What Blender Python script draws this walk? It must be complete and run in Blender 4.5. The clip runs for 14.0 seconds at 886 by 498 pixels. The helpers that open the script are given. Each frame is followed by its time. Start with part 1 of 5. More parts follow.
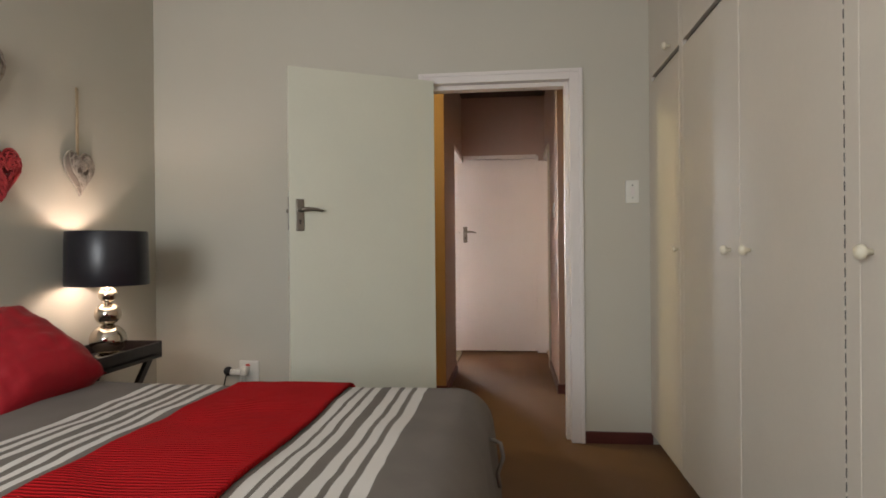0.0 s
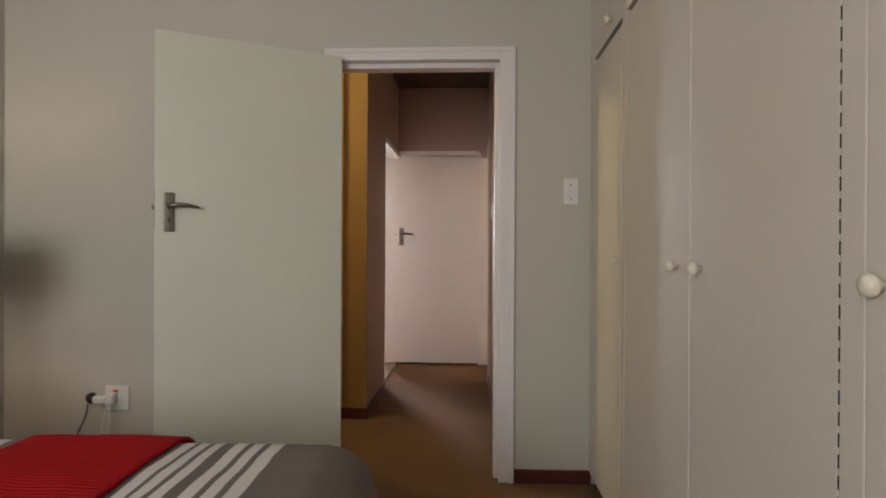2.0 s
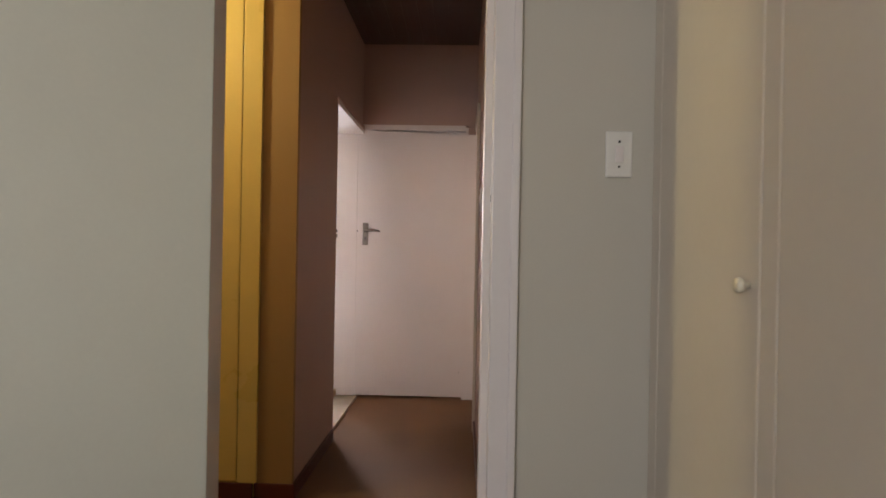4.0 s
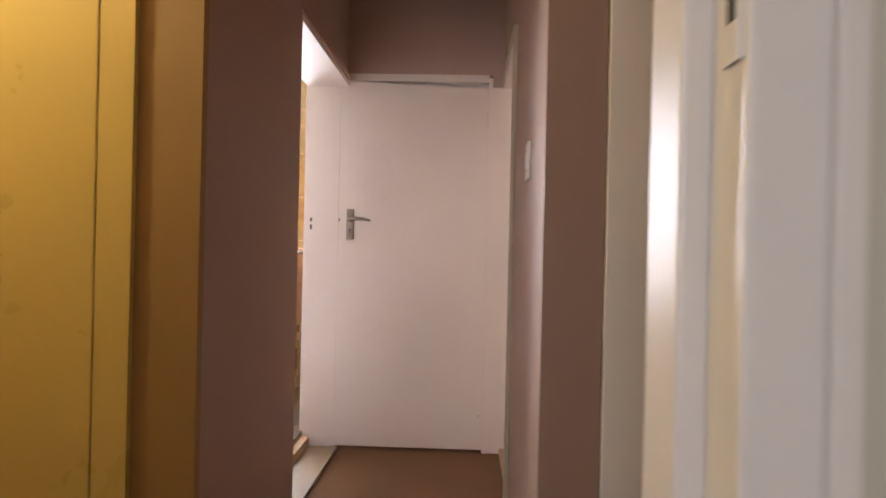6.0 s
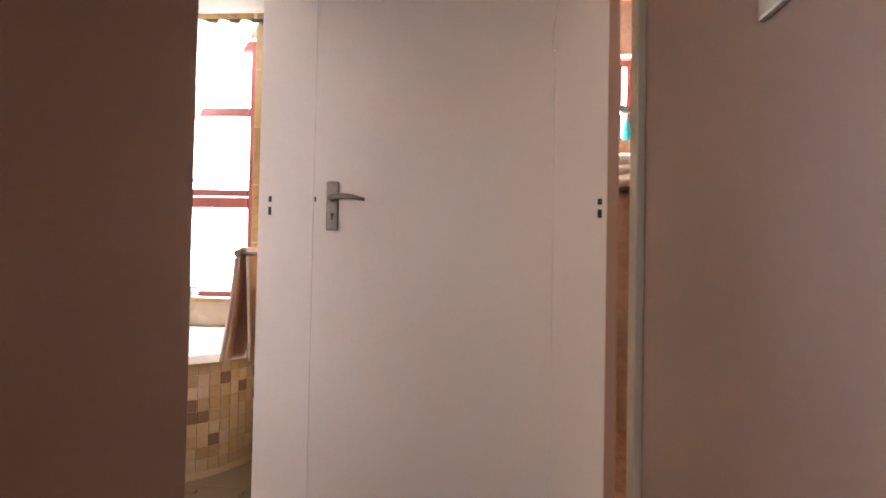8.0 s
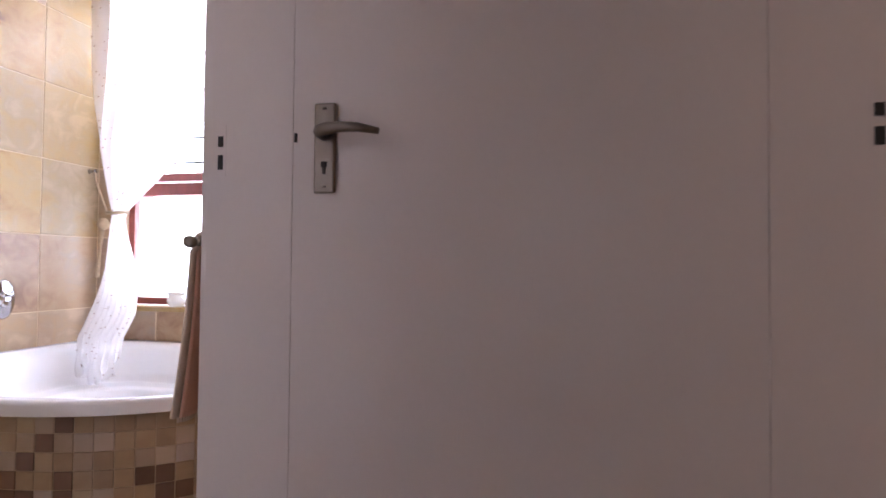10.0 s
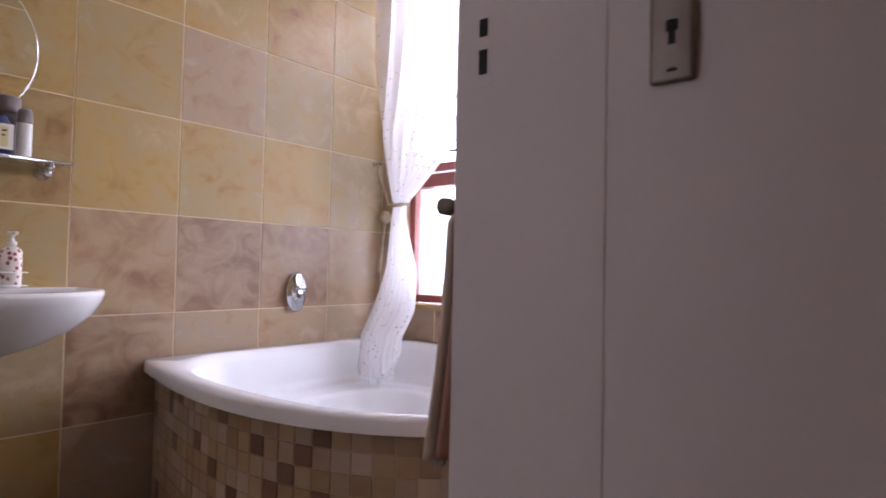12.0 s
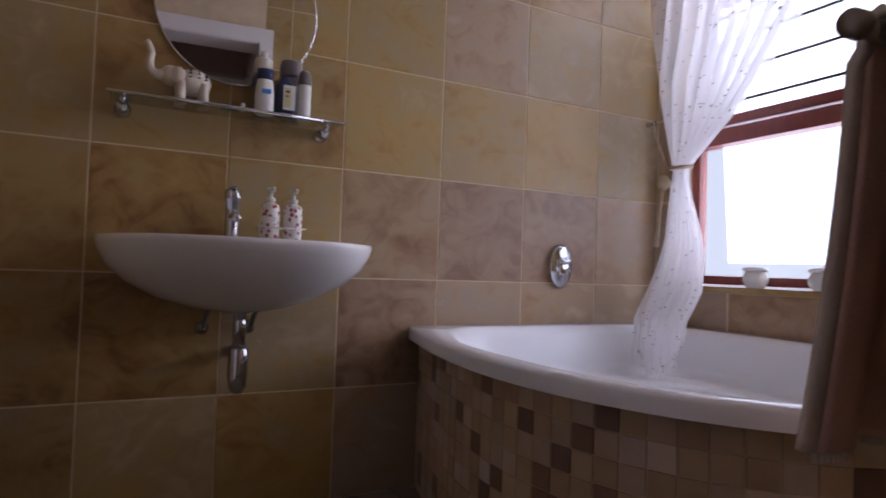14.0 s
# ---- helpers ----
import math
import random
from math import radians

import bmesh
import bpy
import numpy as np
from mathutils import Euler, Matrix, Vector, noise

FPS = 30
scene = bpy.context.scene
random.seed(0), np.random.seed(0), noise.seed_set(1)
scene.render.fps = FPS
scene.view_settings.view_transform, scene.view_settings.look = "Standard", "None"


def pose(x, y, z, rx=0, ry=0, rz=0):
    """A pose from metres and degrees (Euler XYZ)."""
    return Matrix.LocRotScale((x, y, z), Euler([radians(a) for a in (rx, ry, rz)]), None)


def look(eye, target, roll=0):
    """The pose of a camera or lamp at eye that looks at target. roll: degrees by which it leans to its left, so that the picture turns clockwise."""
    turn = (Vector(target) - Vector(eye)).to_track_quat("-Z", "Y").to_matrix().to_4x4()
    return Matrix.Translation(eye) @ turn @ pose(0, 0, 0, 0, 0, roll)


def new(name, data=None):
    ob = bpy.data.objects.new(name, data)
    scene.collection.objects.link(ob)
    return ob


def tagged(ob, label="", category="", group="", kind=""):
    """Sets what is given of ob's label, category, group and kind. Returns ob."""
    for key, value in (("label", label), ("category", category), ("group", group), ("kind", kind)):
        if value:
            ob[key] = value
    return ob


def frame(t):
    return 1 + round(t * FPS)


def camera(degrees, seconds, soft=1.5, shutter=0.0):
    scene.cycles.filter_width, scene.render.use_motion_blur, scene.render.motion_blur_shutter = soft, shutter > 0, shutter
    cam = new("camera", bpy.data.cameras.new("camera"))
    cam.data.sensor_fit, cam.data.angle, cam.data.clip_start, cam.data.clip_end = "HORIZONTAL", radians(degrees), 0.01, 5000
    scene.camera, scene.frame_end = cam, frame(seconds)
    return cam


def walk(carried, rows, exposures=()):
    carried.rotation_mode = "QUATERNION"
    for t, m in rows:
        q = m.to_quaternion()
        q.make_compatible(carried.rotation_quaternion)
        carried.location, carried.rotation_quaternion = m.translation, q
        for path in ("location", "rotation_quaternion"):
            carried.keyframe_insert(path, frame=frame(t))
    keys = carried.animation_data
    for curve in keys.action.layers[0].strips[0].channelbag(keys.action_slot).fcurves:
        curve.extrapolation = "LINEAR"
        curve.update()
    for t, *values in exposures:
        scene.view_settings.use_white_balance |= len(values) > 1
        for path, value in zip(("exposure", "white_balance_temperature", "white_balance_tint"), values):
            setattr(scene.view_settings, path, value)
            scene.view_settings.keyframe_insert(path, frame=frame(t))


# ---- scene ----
cam = camera(72.3, 14.0, 1.7, 0.4)
PATH = [
    (0, (0.06, -3.461, 1.1), (-0.164, -1.473, 1.095), -0.5),
    (0.5, (0.132, -3.421, 1.106), (-0.077, -1.432, 1.101), -0.3),
    (1, (0.185, -3.353, 1.114), (-0.005, -1.362, 1.111), -0.0),
    (1.5, (0.212, -3.162, 1.124), (0.058, -1.168, 1.12), 0.2),
    (2, (0.254, -2.935, 1.132), (0.161, -0.937, 1.126), 0.3),
    (2.5, (0.327, -2.645, 1.14), (0.262, -0.646, 1.133), 0.5),
    (3, (0.323, -2.322, 1.141), (0.261, -0.323, 1.131), 0.8),
    (5.5, (0.250, -0.710, 1.125), (0.187, 1.288, 1.130), 1.2),
    (6, (0.207, -0.412, 1.110), (0.138, 1.587, 1.108), 1.3),
    (6.5, (0.137, -0.095, 1.087), (0.065, 1.904, 1.092), 1.4),
    (7, (0.107, 0.24, 1.065), (0.035, 2.239, 1.09), 1.5),
    (7.5, (0.085, 0.531, 1.041), (0.0125, 2.53, 1.097), 1.7),
    (8, (0.076, 0.858, 1.044), (-0.038, 2.852, 1.091), 1.1),
    (8.2, (0.080, 0.980, 1.047), (-0.064, 2.973, 1.09), 1.0),
    (10.5, (0.022, 2.038, 1.011), (-0.618, 3.932, 1.078), 0.6),
    (11, (-0.023, 2.176, 1.008), (-0.902, 3.972, 1.073), 0.8),
    (11.5, (-0.118, 2.248, 0.983), (-1.219, 3.917, 1.05), 0.9),
    (12, (-0.229, 2.327, 0.973), (-1.496, 3.874, 1.038), 1.2),
    (12.5, (-0.301, 2.371, 0.946), (-1.703, 3.795, 1.011), 1.5),
    (13, (-0.381, 2.412, 0.895), (-1.928, 3.679, 0.955), 1.7),
    (13.5, (-0.451, 2.44, 0.857), (-2.117, 3.545, 0.917), 1.9),
    (14, (-0.491, 2.464, 0.835), (-2.267, 3.382, 0.9), 2.0),
]
EXPOSURES = [(0, 0.33, 6500, 10), (3, 0.12, 6500, 13), (5.5, 0.28, 6500, 16), (6.5, 0.62, 6500, 17), (7.5, 0.45, 6500, 17), (8, 0.22, 6400, 14), (10.5, -1.1, 5900, 24), (11, -1.25, 5900, 24), (12.5, -1.85, 5900, 27), (14, -2.5, 5800, 27)]
walk(cam, [(t, look(e, g, r)) for t, e, g, r in PATH], EXPOSURES)

# ---------------- world, sun, large lights ----------------
world = bpy.data.worlds.new("world")
scene.world = world
world.use_nodes = True
wn = world.node_tree.nodes
sky = wn.new("ShaderNodeTexSky")
sky.sky_type, sky.sun_disc = 'NISHITA', False
sky.sun_elevation, sky.sun_rotation = radians(48), radians(150)
wn["Background"].inputs["Strength"].default_value = 0.12
world.node_tree.links.new(sky.outputs[0], wn["Background"].inputs["Color"])
sun = new("sun", bpy.data.lights.new("sun", 'SUN'))
sun.data.energy, sun.data.angle, sun.data.color = 3.0, radians(0.5), (1, 0.95, 0.88)
sun.rotation_euler = (radians(42), 0, radians(150))


def area_light(name, eye, target, w, h, watts, color):
    li = bpy.data.lights.new(name, 'AREA')
    li.shape, li.size, li.size_y, li.energy, li.color = 'RECTANGLE', w, h, watts, color
    ob = new(name, li)
    ob.matrix_world = look(eye, target)
    return ob


def point_light(name, place, watts, color, radius):
    li = bpy.data.lights.new(name, 'POINT')
    li.energy, li.color, li.shadow_soft_size = watts, color, radius
    ob = new(name, li)
    ob.location = place
    return ob


area_light("bedroom_window_light", (-1.2, -4.78, 1.5), (-1.2, 0, 1.4), 1.4, 1.2, 51, (0.95, 0.98, 1.0))
area_light("bathroom_window_light", (-1.75, 4.60, 1.62), (-1.75, 0, 1.2), 0.85, 1.45, 200, (0.88, 0.92, 1.0))
area_light("shower_window_light", (0.80, 4.605, 2.04), (0.80, 0, 1.2), 0.32, 0.44, 120, (0.86, 0.92, 1.0))
point_light("bedside_bulb", (-1.888, -0.72, 1.05), 4.8, (1.0, 0.82, 0.74), 0.03)
point_light("hall_bulb", (-1.38, 0.66, 2.3), 36.0, (1.0, 0.86, 0.45), 0.06)

# ---------------- materials ----------------


def base_mat(name, rough=0.5, metal=0.0):
    m = bpy.data.materials.new(name)
    m.use_nodes = True
    b = m.node_tree.nodes["Principled BSDF"]
    b.inputs["Roughness"].default_value, b.inputs["Metallic"].default_value = rough, metal
    return m, m.node_tree.nodes, m.node_tree.links, b


def shift(c, k):
    return tuple(min(1.0, v * k) for v in c[:3]) + (1,)


def surface(name, color, rough=0.5, metal=0.0, var=0.10, scale=3.0, fine=60.0, bump=0.1, depth=0.002, rvar=0.1, stretch=(1, 1, 1)):
    """Painted or plain surface: broad blotches, fine grain and slight relief."""
    m, n, l, b = base_mat(name, rough, metal)
    tc, mp = n.new("ShaderNodeTexCoord"), n.new("ShaderNodeMapping")
    mp.inputs["Scale"].default_value = stretch
    l.new(tc.outputs["Object"], mp.inputs["Vector"])
    n1, n2 = n.new("ShaderNodeTexNoise"), n.new("ShaderNodeTexNoise")
    n1.inputs["Scale"].default_value, n2.inputs["Scale"].default_value = scale, fine
    n1.inputs["Detail"].default_value, n2.inputs["Detail"].default_value = 5, 3
    for q in (n1, n2):
        l.new(mp.outputs[0], q.inputs["Vector"])
    mix = n.new("ShaderNodeMix")
    mix.inputs["Factor"].default_value = 0.35
    l.new(n1.outputs["Fac"], mix.inputs["A"])
    l.new(n2.outputs["Fac"], mix.inputs["B"])
    ramp = n.new("ShaderNodeValToRGB")
    ramp.color_ramp.elements[0].position, ramp.color_ramp.elements[1].position = 0.3, 0.7
    ramp.color_ramp.elements[0].color, ramp.color_ramp.elements[1].color = shift(color, 1 - var), shift(color, 1 + var)
    l.new(mix.outputs["Result"], ramp.inputs["Fac"])
    l.new(ramp.outputs["Color"], b.inputs["Base Color"])
    mr = n.new("ShaderNodeMapRange")
    mr.inputs["To Min"].default_value, mr.inputs["To Max"].default_value = max(0.02, rough - rvar), min(1, rough + rvar)
    l.new(n1.outputs["Fac"], mr.inputs["Value"])
    l.new(mr.outputs["Result"], b.inputs["Roughness"])
    if bump:
        bp = n.new("ShaderNodeBump")
        bp.inputs["Strength"].default_value, bp.inputs["Distance"].default_value = bump, depth
        l.new(n2.outputs["Fac"], bp.inputs["Height"])
        l.new(bp.outputs[0], b.inputs["Normal"])
    return m


def slate(name, tones, rough=0.42):
    """Stone-look glazed tile: cloudy ochre, grey and rust, shifted from tile to tile."""
    m, n, l, b = base_mat(name, rough)
    tc, info = n.new("ShaderNodeTexCoord"), n.new("ShaderNodeObjectInfo")
    mul = n.new("ShaderNodeMath")
    mul.operation = 'MULTIPLY'
    mul.inputs[1].default_value = 37.0
    l.new(info.outputs["Random"], mul.inputs[0])
    add = n.new("ShaderNodeVectorMath")
    l.new(tc.outputs["Object"], add.inputs[0])
    l.new(mul.outputs[0], add.inputs[1])
    mp = n.new("ShaderNodeMapping")
    mp.inputs["Rotation"].default_value = (0.5, 0.0, 0.4)
    mp.inputs["Scale"].default_value = (1, 1, 1.25)
    l.new(add.outputs[0], mp.inputs["Vector"])
    n1, n2, n3 = (n.new("ShaderNodeTexNoise") for _ in range(3))
    for q, s, d, dist in ((n1, 2.4, 3, 1.6), (n2, 9, 9, 1.4), (n3, 90, 3, 0)):
        q.inputs["Scale"].default_value, q.inputs["Detail"].default_value, q.inputs["Distortion"].default_value = s, d, dist
        l.new(mp.outputs[0], q.inputs["Vector"])
    mix = n.new("ShaderNodeMix")
    mix.inputs["Factor"].default_value = 0.50
    l.new(n1.outputs["Fac"], mix.inputs["A"])
    l.new(n2.outputs["Fac"], mix.inputs["B"])
    off = n.new("ShaderNodeMath")
    off.operation = 'MULTIPLY_ADD'
    off.inputs[1].default_value, off.inputs[2].default_value = 0.22, -0.10
    l.new(info.outputs["Random"], off.inputs[0])
    plus = n.new("ShaderNodeMath")
    l.new(mix.outputs["Result"], plus.inputs[0])
    l.new(off.outputs[0], plus.inputs[1])
    ramp = n.new("ShaderNodeValToRGB")
    e = ramp.color_ramp.elements
    e[0].position, e[0].color = 0.30, tones[0] + (1,)
    e[1].position, e[1].color = 0.72, tones[-1] + (1,)
    for k, t in enumerate(tones[1:-1]):
        q = e.new(0.30 + 0.42 * (k + 1) / (len(tones) - 1))
        q.color = t + (1,)
    l.new(plus.outputs[0], ramp.inputs["Fac"])
    # some tiles lean to grey-pink, some to rust
    fr_, hue = n.new("ShaderNodeMath"), n.new("ShaderNodeMix")
    fr_.operation = 'FRACT'
    l.new(mul.outputs[0], fr_.inputs[0])
    sq = n.new("ShaderNodeMath")
    sq.operation = 'POWER'
    sq.inputs[1].default_value = 1.6
    l.new(fr_.outputs[0], sq.inputs[0])
    hue.data_type, hue.blend_type = 'RGBA', 'MULTIPLY'
    l.new(sq.outputs[0], hue.inputs["Factor"])
    l.new(ramp.outputs["Color"], hue.inputs["A"])
    hue.inputs["B"].default_value = (0.88, 0.93, 1.15, 1)
    l.new(hue.outputs["Result"], b.inputs["Base Color"])
    mr = n.new("ShaderNodeMapRange")
    mr.inputs["To Min"].default_value, mr.inputs["To Max"].default_value = rough - 0.14, rough + 0.16
    l.new(n2.outputs["Fac"], mr.inputs["Value"])
    l.new(mr.outputs["Result"], b.inputs["Roughness"])
    bp = n.new("ShaderNodeBump")
    bp.inputs["Strength"].default_value, bp.inputs["Distance"].default_value = 0.25, 0.004
    l.new(n2.outputs["Fac"], bp.inputs["Height"])
    l.new(bp.outputs[0], b.inputs["Normal"])
    return m


def fabric(name, color, var=0.12, scale=6.0, weave=320.0, rough=0.9, sheen=0.03, bump=0.35, ribs=0.0):
    m = surface(name, color, rough, 0.0, var, scale, weave, bump, 0.0015, 0.05)
    b = m.node_tree.nodes["Principled BSDF"]
    b.inputs["Sheen Weight"].default_value = sheen
    b.inputs["Specular IOR Level"].default_value = 0.12 if rough > 0.6 else 0.4
    if ribs:
        n, l = m.node_tree.nodes, m.node_tree.links
        tc, wv = n.new("ShaderNodeTexCoord"), n.new("ShaderNodeTexWave")
        wv.bands_direction = 'Y'
        wv.inputs["Scale"].default_value, wv.inputs["Distortion"].default_value, wv.inputs["Detail"].default_value = ribs, 1.2, 2
        l.new(tc.outputs["Object"], wv.inputs["Vector"])
        bp = n.new("ShaderNodeBump")
        bp.inputs["Strength"].default_value, bp.inputs["Distance"].default_value = 0.8, 0.006
        l.new(wv.outputs["Fac"], bp.inputs["Height"])
        l.new(bp.outputs[0], b.inputs["Normal"])
    return m


def plain(name, color, rough=0.4, metal=0.0):
    return surface(name, color, rough, metal, 0.05, 20, 200, 0.03, 0.0005, 0.05)


WALL = surface("grey_green_wall_paint", (0.52, 0.49, 0.415), 0.62, var=0.03, scale=1.5, fine=140, bump=0.10)
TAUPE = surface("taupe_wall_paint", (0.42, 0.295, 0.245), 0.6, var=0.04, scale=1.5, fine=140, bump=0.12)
# taupe wall end facing the hall, with yellow lamplight mixed into its base colour
LAMPTAUPE = surface("lamp_yellow_wall_paint", (0.34, 0.21, 0.075), 0.6, var=0.04, scale=1.5, fine=140, bump=0.12)
# darker brown for the right-hand wall end: its shade is painted in
DIMTAUPE = surface("shaded_taupe_wall_paint", (0.25, 0.152, 0.107), 0.6, var=0.04, scale=1.5, fine=140, bump=0.12)
WHITE = surface("white_door_enamel", (0.73, 0.675, 0.645), 0.36, var=0.025, scale=4, fine=90, bump=0.05)
CREAM = surface("cream_door_enamel", (0.64, 0.63, 0.52), 0.4, rvar=0.04, var=0.03, scale=3, fine=90, bump=0.05)
WARD = surface("wardrobe_enamel", (0.63, 0.57, 0.49), 0.58, rvar=0.03, var=0.03, scale=3, fine=70, bump=0.05)
# left hall cupboard only: the hall lamp's yellow is put into this enamel
LAMPCUPB = surface("lamp_yellow_cupboard_enamel", (0.66, 0.51, 0.16), 0.30, var=0.03, scale=3, fine=70, bump=0.05)
CEIL = surface("white_ceiling_paint", (0.78, 0.77, 0.74), 0.8, var=0.03, fine=120)
DARKCEIL = surface("dark_stained_ceiling_boards", (0.075, 0.035, 0.025), 0.5, var=0.25, scale=4, fine=40, stretch=(8, 0.6, 1))
SKIRT = surface("mahogany_skirting", (0.085, 0.020, 0.016), 0.35, var=0.2, scale=5, fine=50, stretch=(1, 1, 8))
CARPET = surface("brown_carpet", (0.185, 0.094, 0.040), 0.95, var=0.16, scale=2.2, fine=420, bump=0.9, depth=0.006)
STEEL = surface("brushed_nickel", (0.21, 0.18, 0.15), 0.36, 0.9, var=0.08, scale=20, fine=200, bump=0.05)
CHROME = surface("chrome", (0.56, 0.57, 0.60), 0.09, 1.0, var=0.03, bump=0, rvar=0.03)
BLACK = plain("black_hole", (0.012, 0.011, 0.01), 0.6)
PLASTIC = plain("white_plastic", (0.72, 0.70, 0.64), 0.35)
KNOB = plain("cream_knob", (0.72, 0.66, 0.52), 0.3)
GREYBED = fabric("grey_cotton", (0.165, 0.14, 0.12), bump=0.25)
REDKNIT = fabric("red_knit", (0.40, 0.006, 0.009), weave=180, sheen=0.0, ribs=22)
REDSATIN = fabric("red_satin", (0.31, 0.006, 0.014), rough=0.45, sheen=0.0, weave=60, bump=0.12)
DARKWOOD = surface("black_stained_wood", (0.020, 0.014, 0.012), 0.38, var=0.3, scale=6, fine=60, stretch=(1, 6, 1))
SHADE = surface("black_satin_shade", (0.012, 0.011, 0.016), 0.34, var=0.15, scale=30, fine=300, bump=0.1)
SHADEIN = plain("gold_shade_lining", (0.80, 0.72, 0.60), 0.5)
SMOKE = surface("smoked_mirror_glass", (0.62, 0.55, 0.47), 0.06, 1.0, var=0.1, bump=0, rvar=0.03)
WICKER = surface("whitewashed_wicker", (0.36, 0.31, 0.26), 0.8, var=0.35, scale=40, fine=150, bump=0.4)
REDWICK = surface("red_wicker", (0.42, 0.03, 0.035), 0.7, var=0.35, scale=40, fine=150, bump=0.4)
TWINE = surface("jute_ribbon", (0.42, 0.33, 0.22), 0.9, var=0.2, scale=30, fine=200)
TILE = slate("slate_tile", ((0.18, 0.084, 0.022), (0.295, 0.165, 0.046), (0.345, 0.222, 0.070), (0.325, 0.228, 0.100), (0.41, 0.282, 0.135)))
# greyer copy of the slate tile, carrying the cool window light in its tones
DAYLITTILE = slate("daylit_slate_tile", ((0.20, 0.106, 0.050), (0.28, 0.172, 0.088), (0.335, 0.225, 0.122), (0.31, 0.224, 0.142), (0.41, 0.295, 0.19)))
GROUT = surface("tan_grout", (0.56, 0.43, 0.28), 0.9, var=0.12, scale=12, fine=150, bump=0.3)
FLOORTILE = slate("floor_tile", ((0.17, 0.12, 0.07), (0.22, 0.16, 0.09), (0.27, 0.20, 0.12)), 0.4)
ORANGE = slate("terracotta_tile", ((0.38, 0.22, 0.12), (0.47, 0.29, 0.165), (0.54, 0.36, 0.22)), 0.4)
MOS = [slate("mosaic_" + n, t, 0.4) for n, t in (
    ("sand", ((0.43, 0.29, 0.16), (0.49, 0.35, 0.20), (0.55, 0.41, 0.25))),
    ("ochre", ((0.37, 0.24, 0.12), (0.44, 0.30, 0.155), (0.49, 0.34, 0.19))),
    ("cream", ((0.52, 0.39, 0.26), (0.58, 0.45, 0.32), (0.63, 0.51, 0.38))),
    ("brown", ((0.13, 0.065, 0.035), (0.19, 0.10, 0.058), (0.24, 0.135, 0.08))))]
ACRYL = surface("white_acrylic", (0.80, 0.80, 0.81), 0.12, var=0.01, bump=0, rvar=0.03)
CERAM = surface("white_ceramic", (0.78, 0.76, 0.73), 0.14, var=0.02, bump=0, rvar=0.04)
BISQUE = surface("ivory_ceramic", (0.66, 0.56, 0.44), 0.3, var=0.08, scale=30, bump=0.05)
FRAMEWOOD = surface("red_meranti_wood", (0.20, 0.045, 0.035), 0.4, var=0.2, scale=6, fine=50, stretch=(6, 1, 1))
MIRROR = base_mat("mirror_silver", 0.015, 1.0)[0]
MIRROR.node_tree.nodes["Principled BSDF"].inputs["Base Color"].default_value = (0.86, 0.87, 0.86, 1)
TOWEL = fabric("pink_beige_towelling", (0.66, 0.42, 0.32), weave=260, bump=0.9, scale=14)
TOWELEDGE = fabric("cream_towelling", (0.62, 0.52, 0.42), weave=260, bump=0.9)
WHITETOWEL = fabric("white_towelling", (0.72, 0.68, 0.62), weave=260, bump=0.9)
BRICK = surface("outdoor_paving", (0.30, 0.25, 0.21), 0.9, var=0.2, scale=20)

GLASS, gn, gl, gb = base_mat("clear_glass", 0.02)
gb.inputs["Transmission Weight"].default_value, gb.inputs["IOR"].default_value = 1.0, 1.45
gb.inputs["Base Color"].default_value = (0.93, 0.97, 0.95, 1)

SHEER = bpy.data.materials.new("sheer_voile")
SHEER.use_nodes = True
sn, sl = SHEER.node_tree.nodes, SHEER.node_tree.links
sn.remove(sn["Principled BSDF"])
tr, tl, df, m1, m2 = (sn.new(k) for k in ("ShaderNodeBsdfTransparent", "ShaderNodeBsdfTranslucent", "ShaderNodeBsdfDiffuse", "ShaderNodeMixShader", "ShaderNodeMixShader"))
tl.inputs["Color"].default_value, df.inputs["Color"].default_value = (0.94, 0.93, 0.94, 1), (0.88, 0.86, 0.86, 1)
wv = sn.new("ShaderNodeTexNoise")
wv.inputs["Scale"].default_value = 700
mrs = sn.new("ShaderNodeMapRange")
mrs.inputs["To Min"].default_value, mrs.inputs["To Max"].default_value = 0.52, 0.86
sl.new(wv.outputs["Fac"], mrs.inputs["Value"])
m1.inputs["Fac"].default_value = 0.35
sl.new(tl.outputs[0], m1.inputs[1])
sl.new(df.outputs[0], m1.inputs[2])
sl.new(mrs.outputs[0], m2.inputs["Fac"])
sl.new(tr.outputs[0], m2.inputs[1])
sl.new(m1.outputs[0], m2.inputs[2])
sl.new(m2.outputs[0], sn["Material Output"].inputs["Surface"])

GLOW = bpy.data.materials.new("bright_daylight")
GLOW.use_nodes = True
ge = GLOW.node_tree.nodes.new("ShaderNodeEmission")
ge.inputs["Color"].default_value, ge.inputs["Strength"].default_value = (0.90, 0.96, 1.0, 1), 5.0
GLOW.node_tree.links.new(ge.outputs[0], GLOW.node_tree.nodes["Material Output"].inputs["Surface"])

# striped duvet: white bands across grey cotton, laid by place along the bed
DUVET = fabric("striped_duvet_cotton", (0.17, 0.145, 0.125), bump=0.25)
dn, dl = DUVET.node_tree.nodes, DUVET.node_tree.links
dtc, dsep = dn.new("ShaderNodeTexCoord"), dn.new("ShaderNodeSeparateXYZ")
dl.new(dtc.outputs["Object"], dsep.inputs[0])
wob, wadd = dn.new("ShaderNodeTexNoise"), dn.new("ShaderNodeMath")
wob.inputs["Scale"].default_value = 7
wadd.operation = 'MULTIPLY_ADD'
wadd.inputs[1].default_value = 0.016
dl.new(dtc.outputs["Object"], wob.inputs["Vector"])
dl.new(wob.outputs["Fac"], wadd.inputs[0])
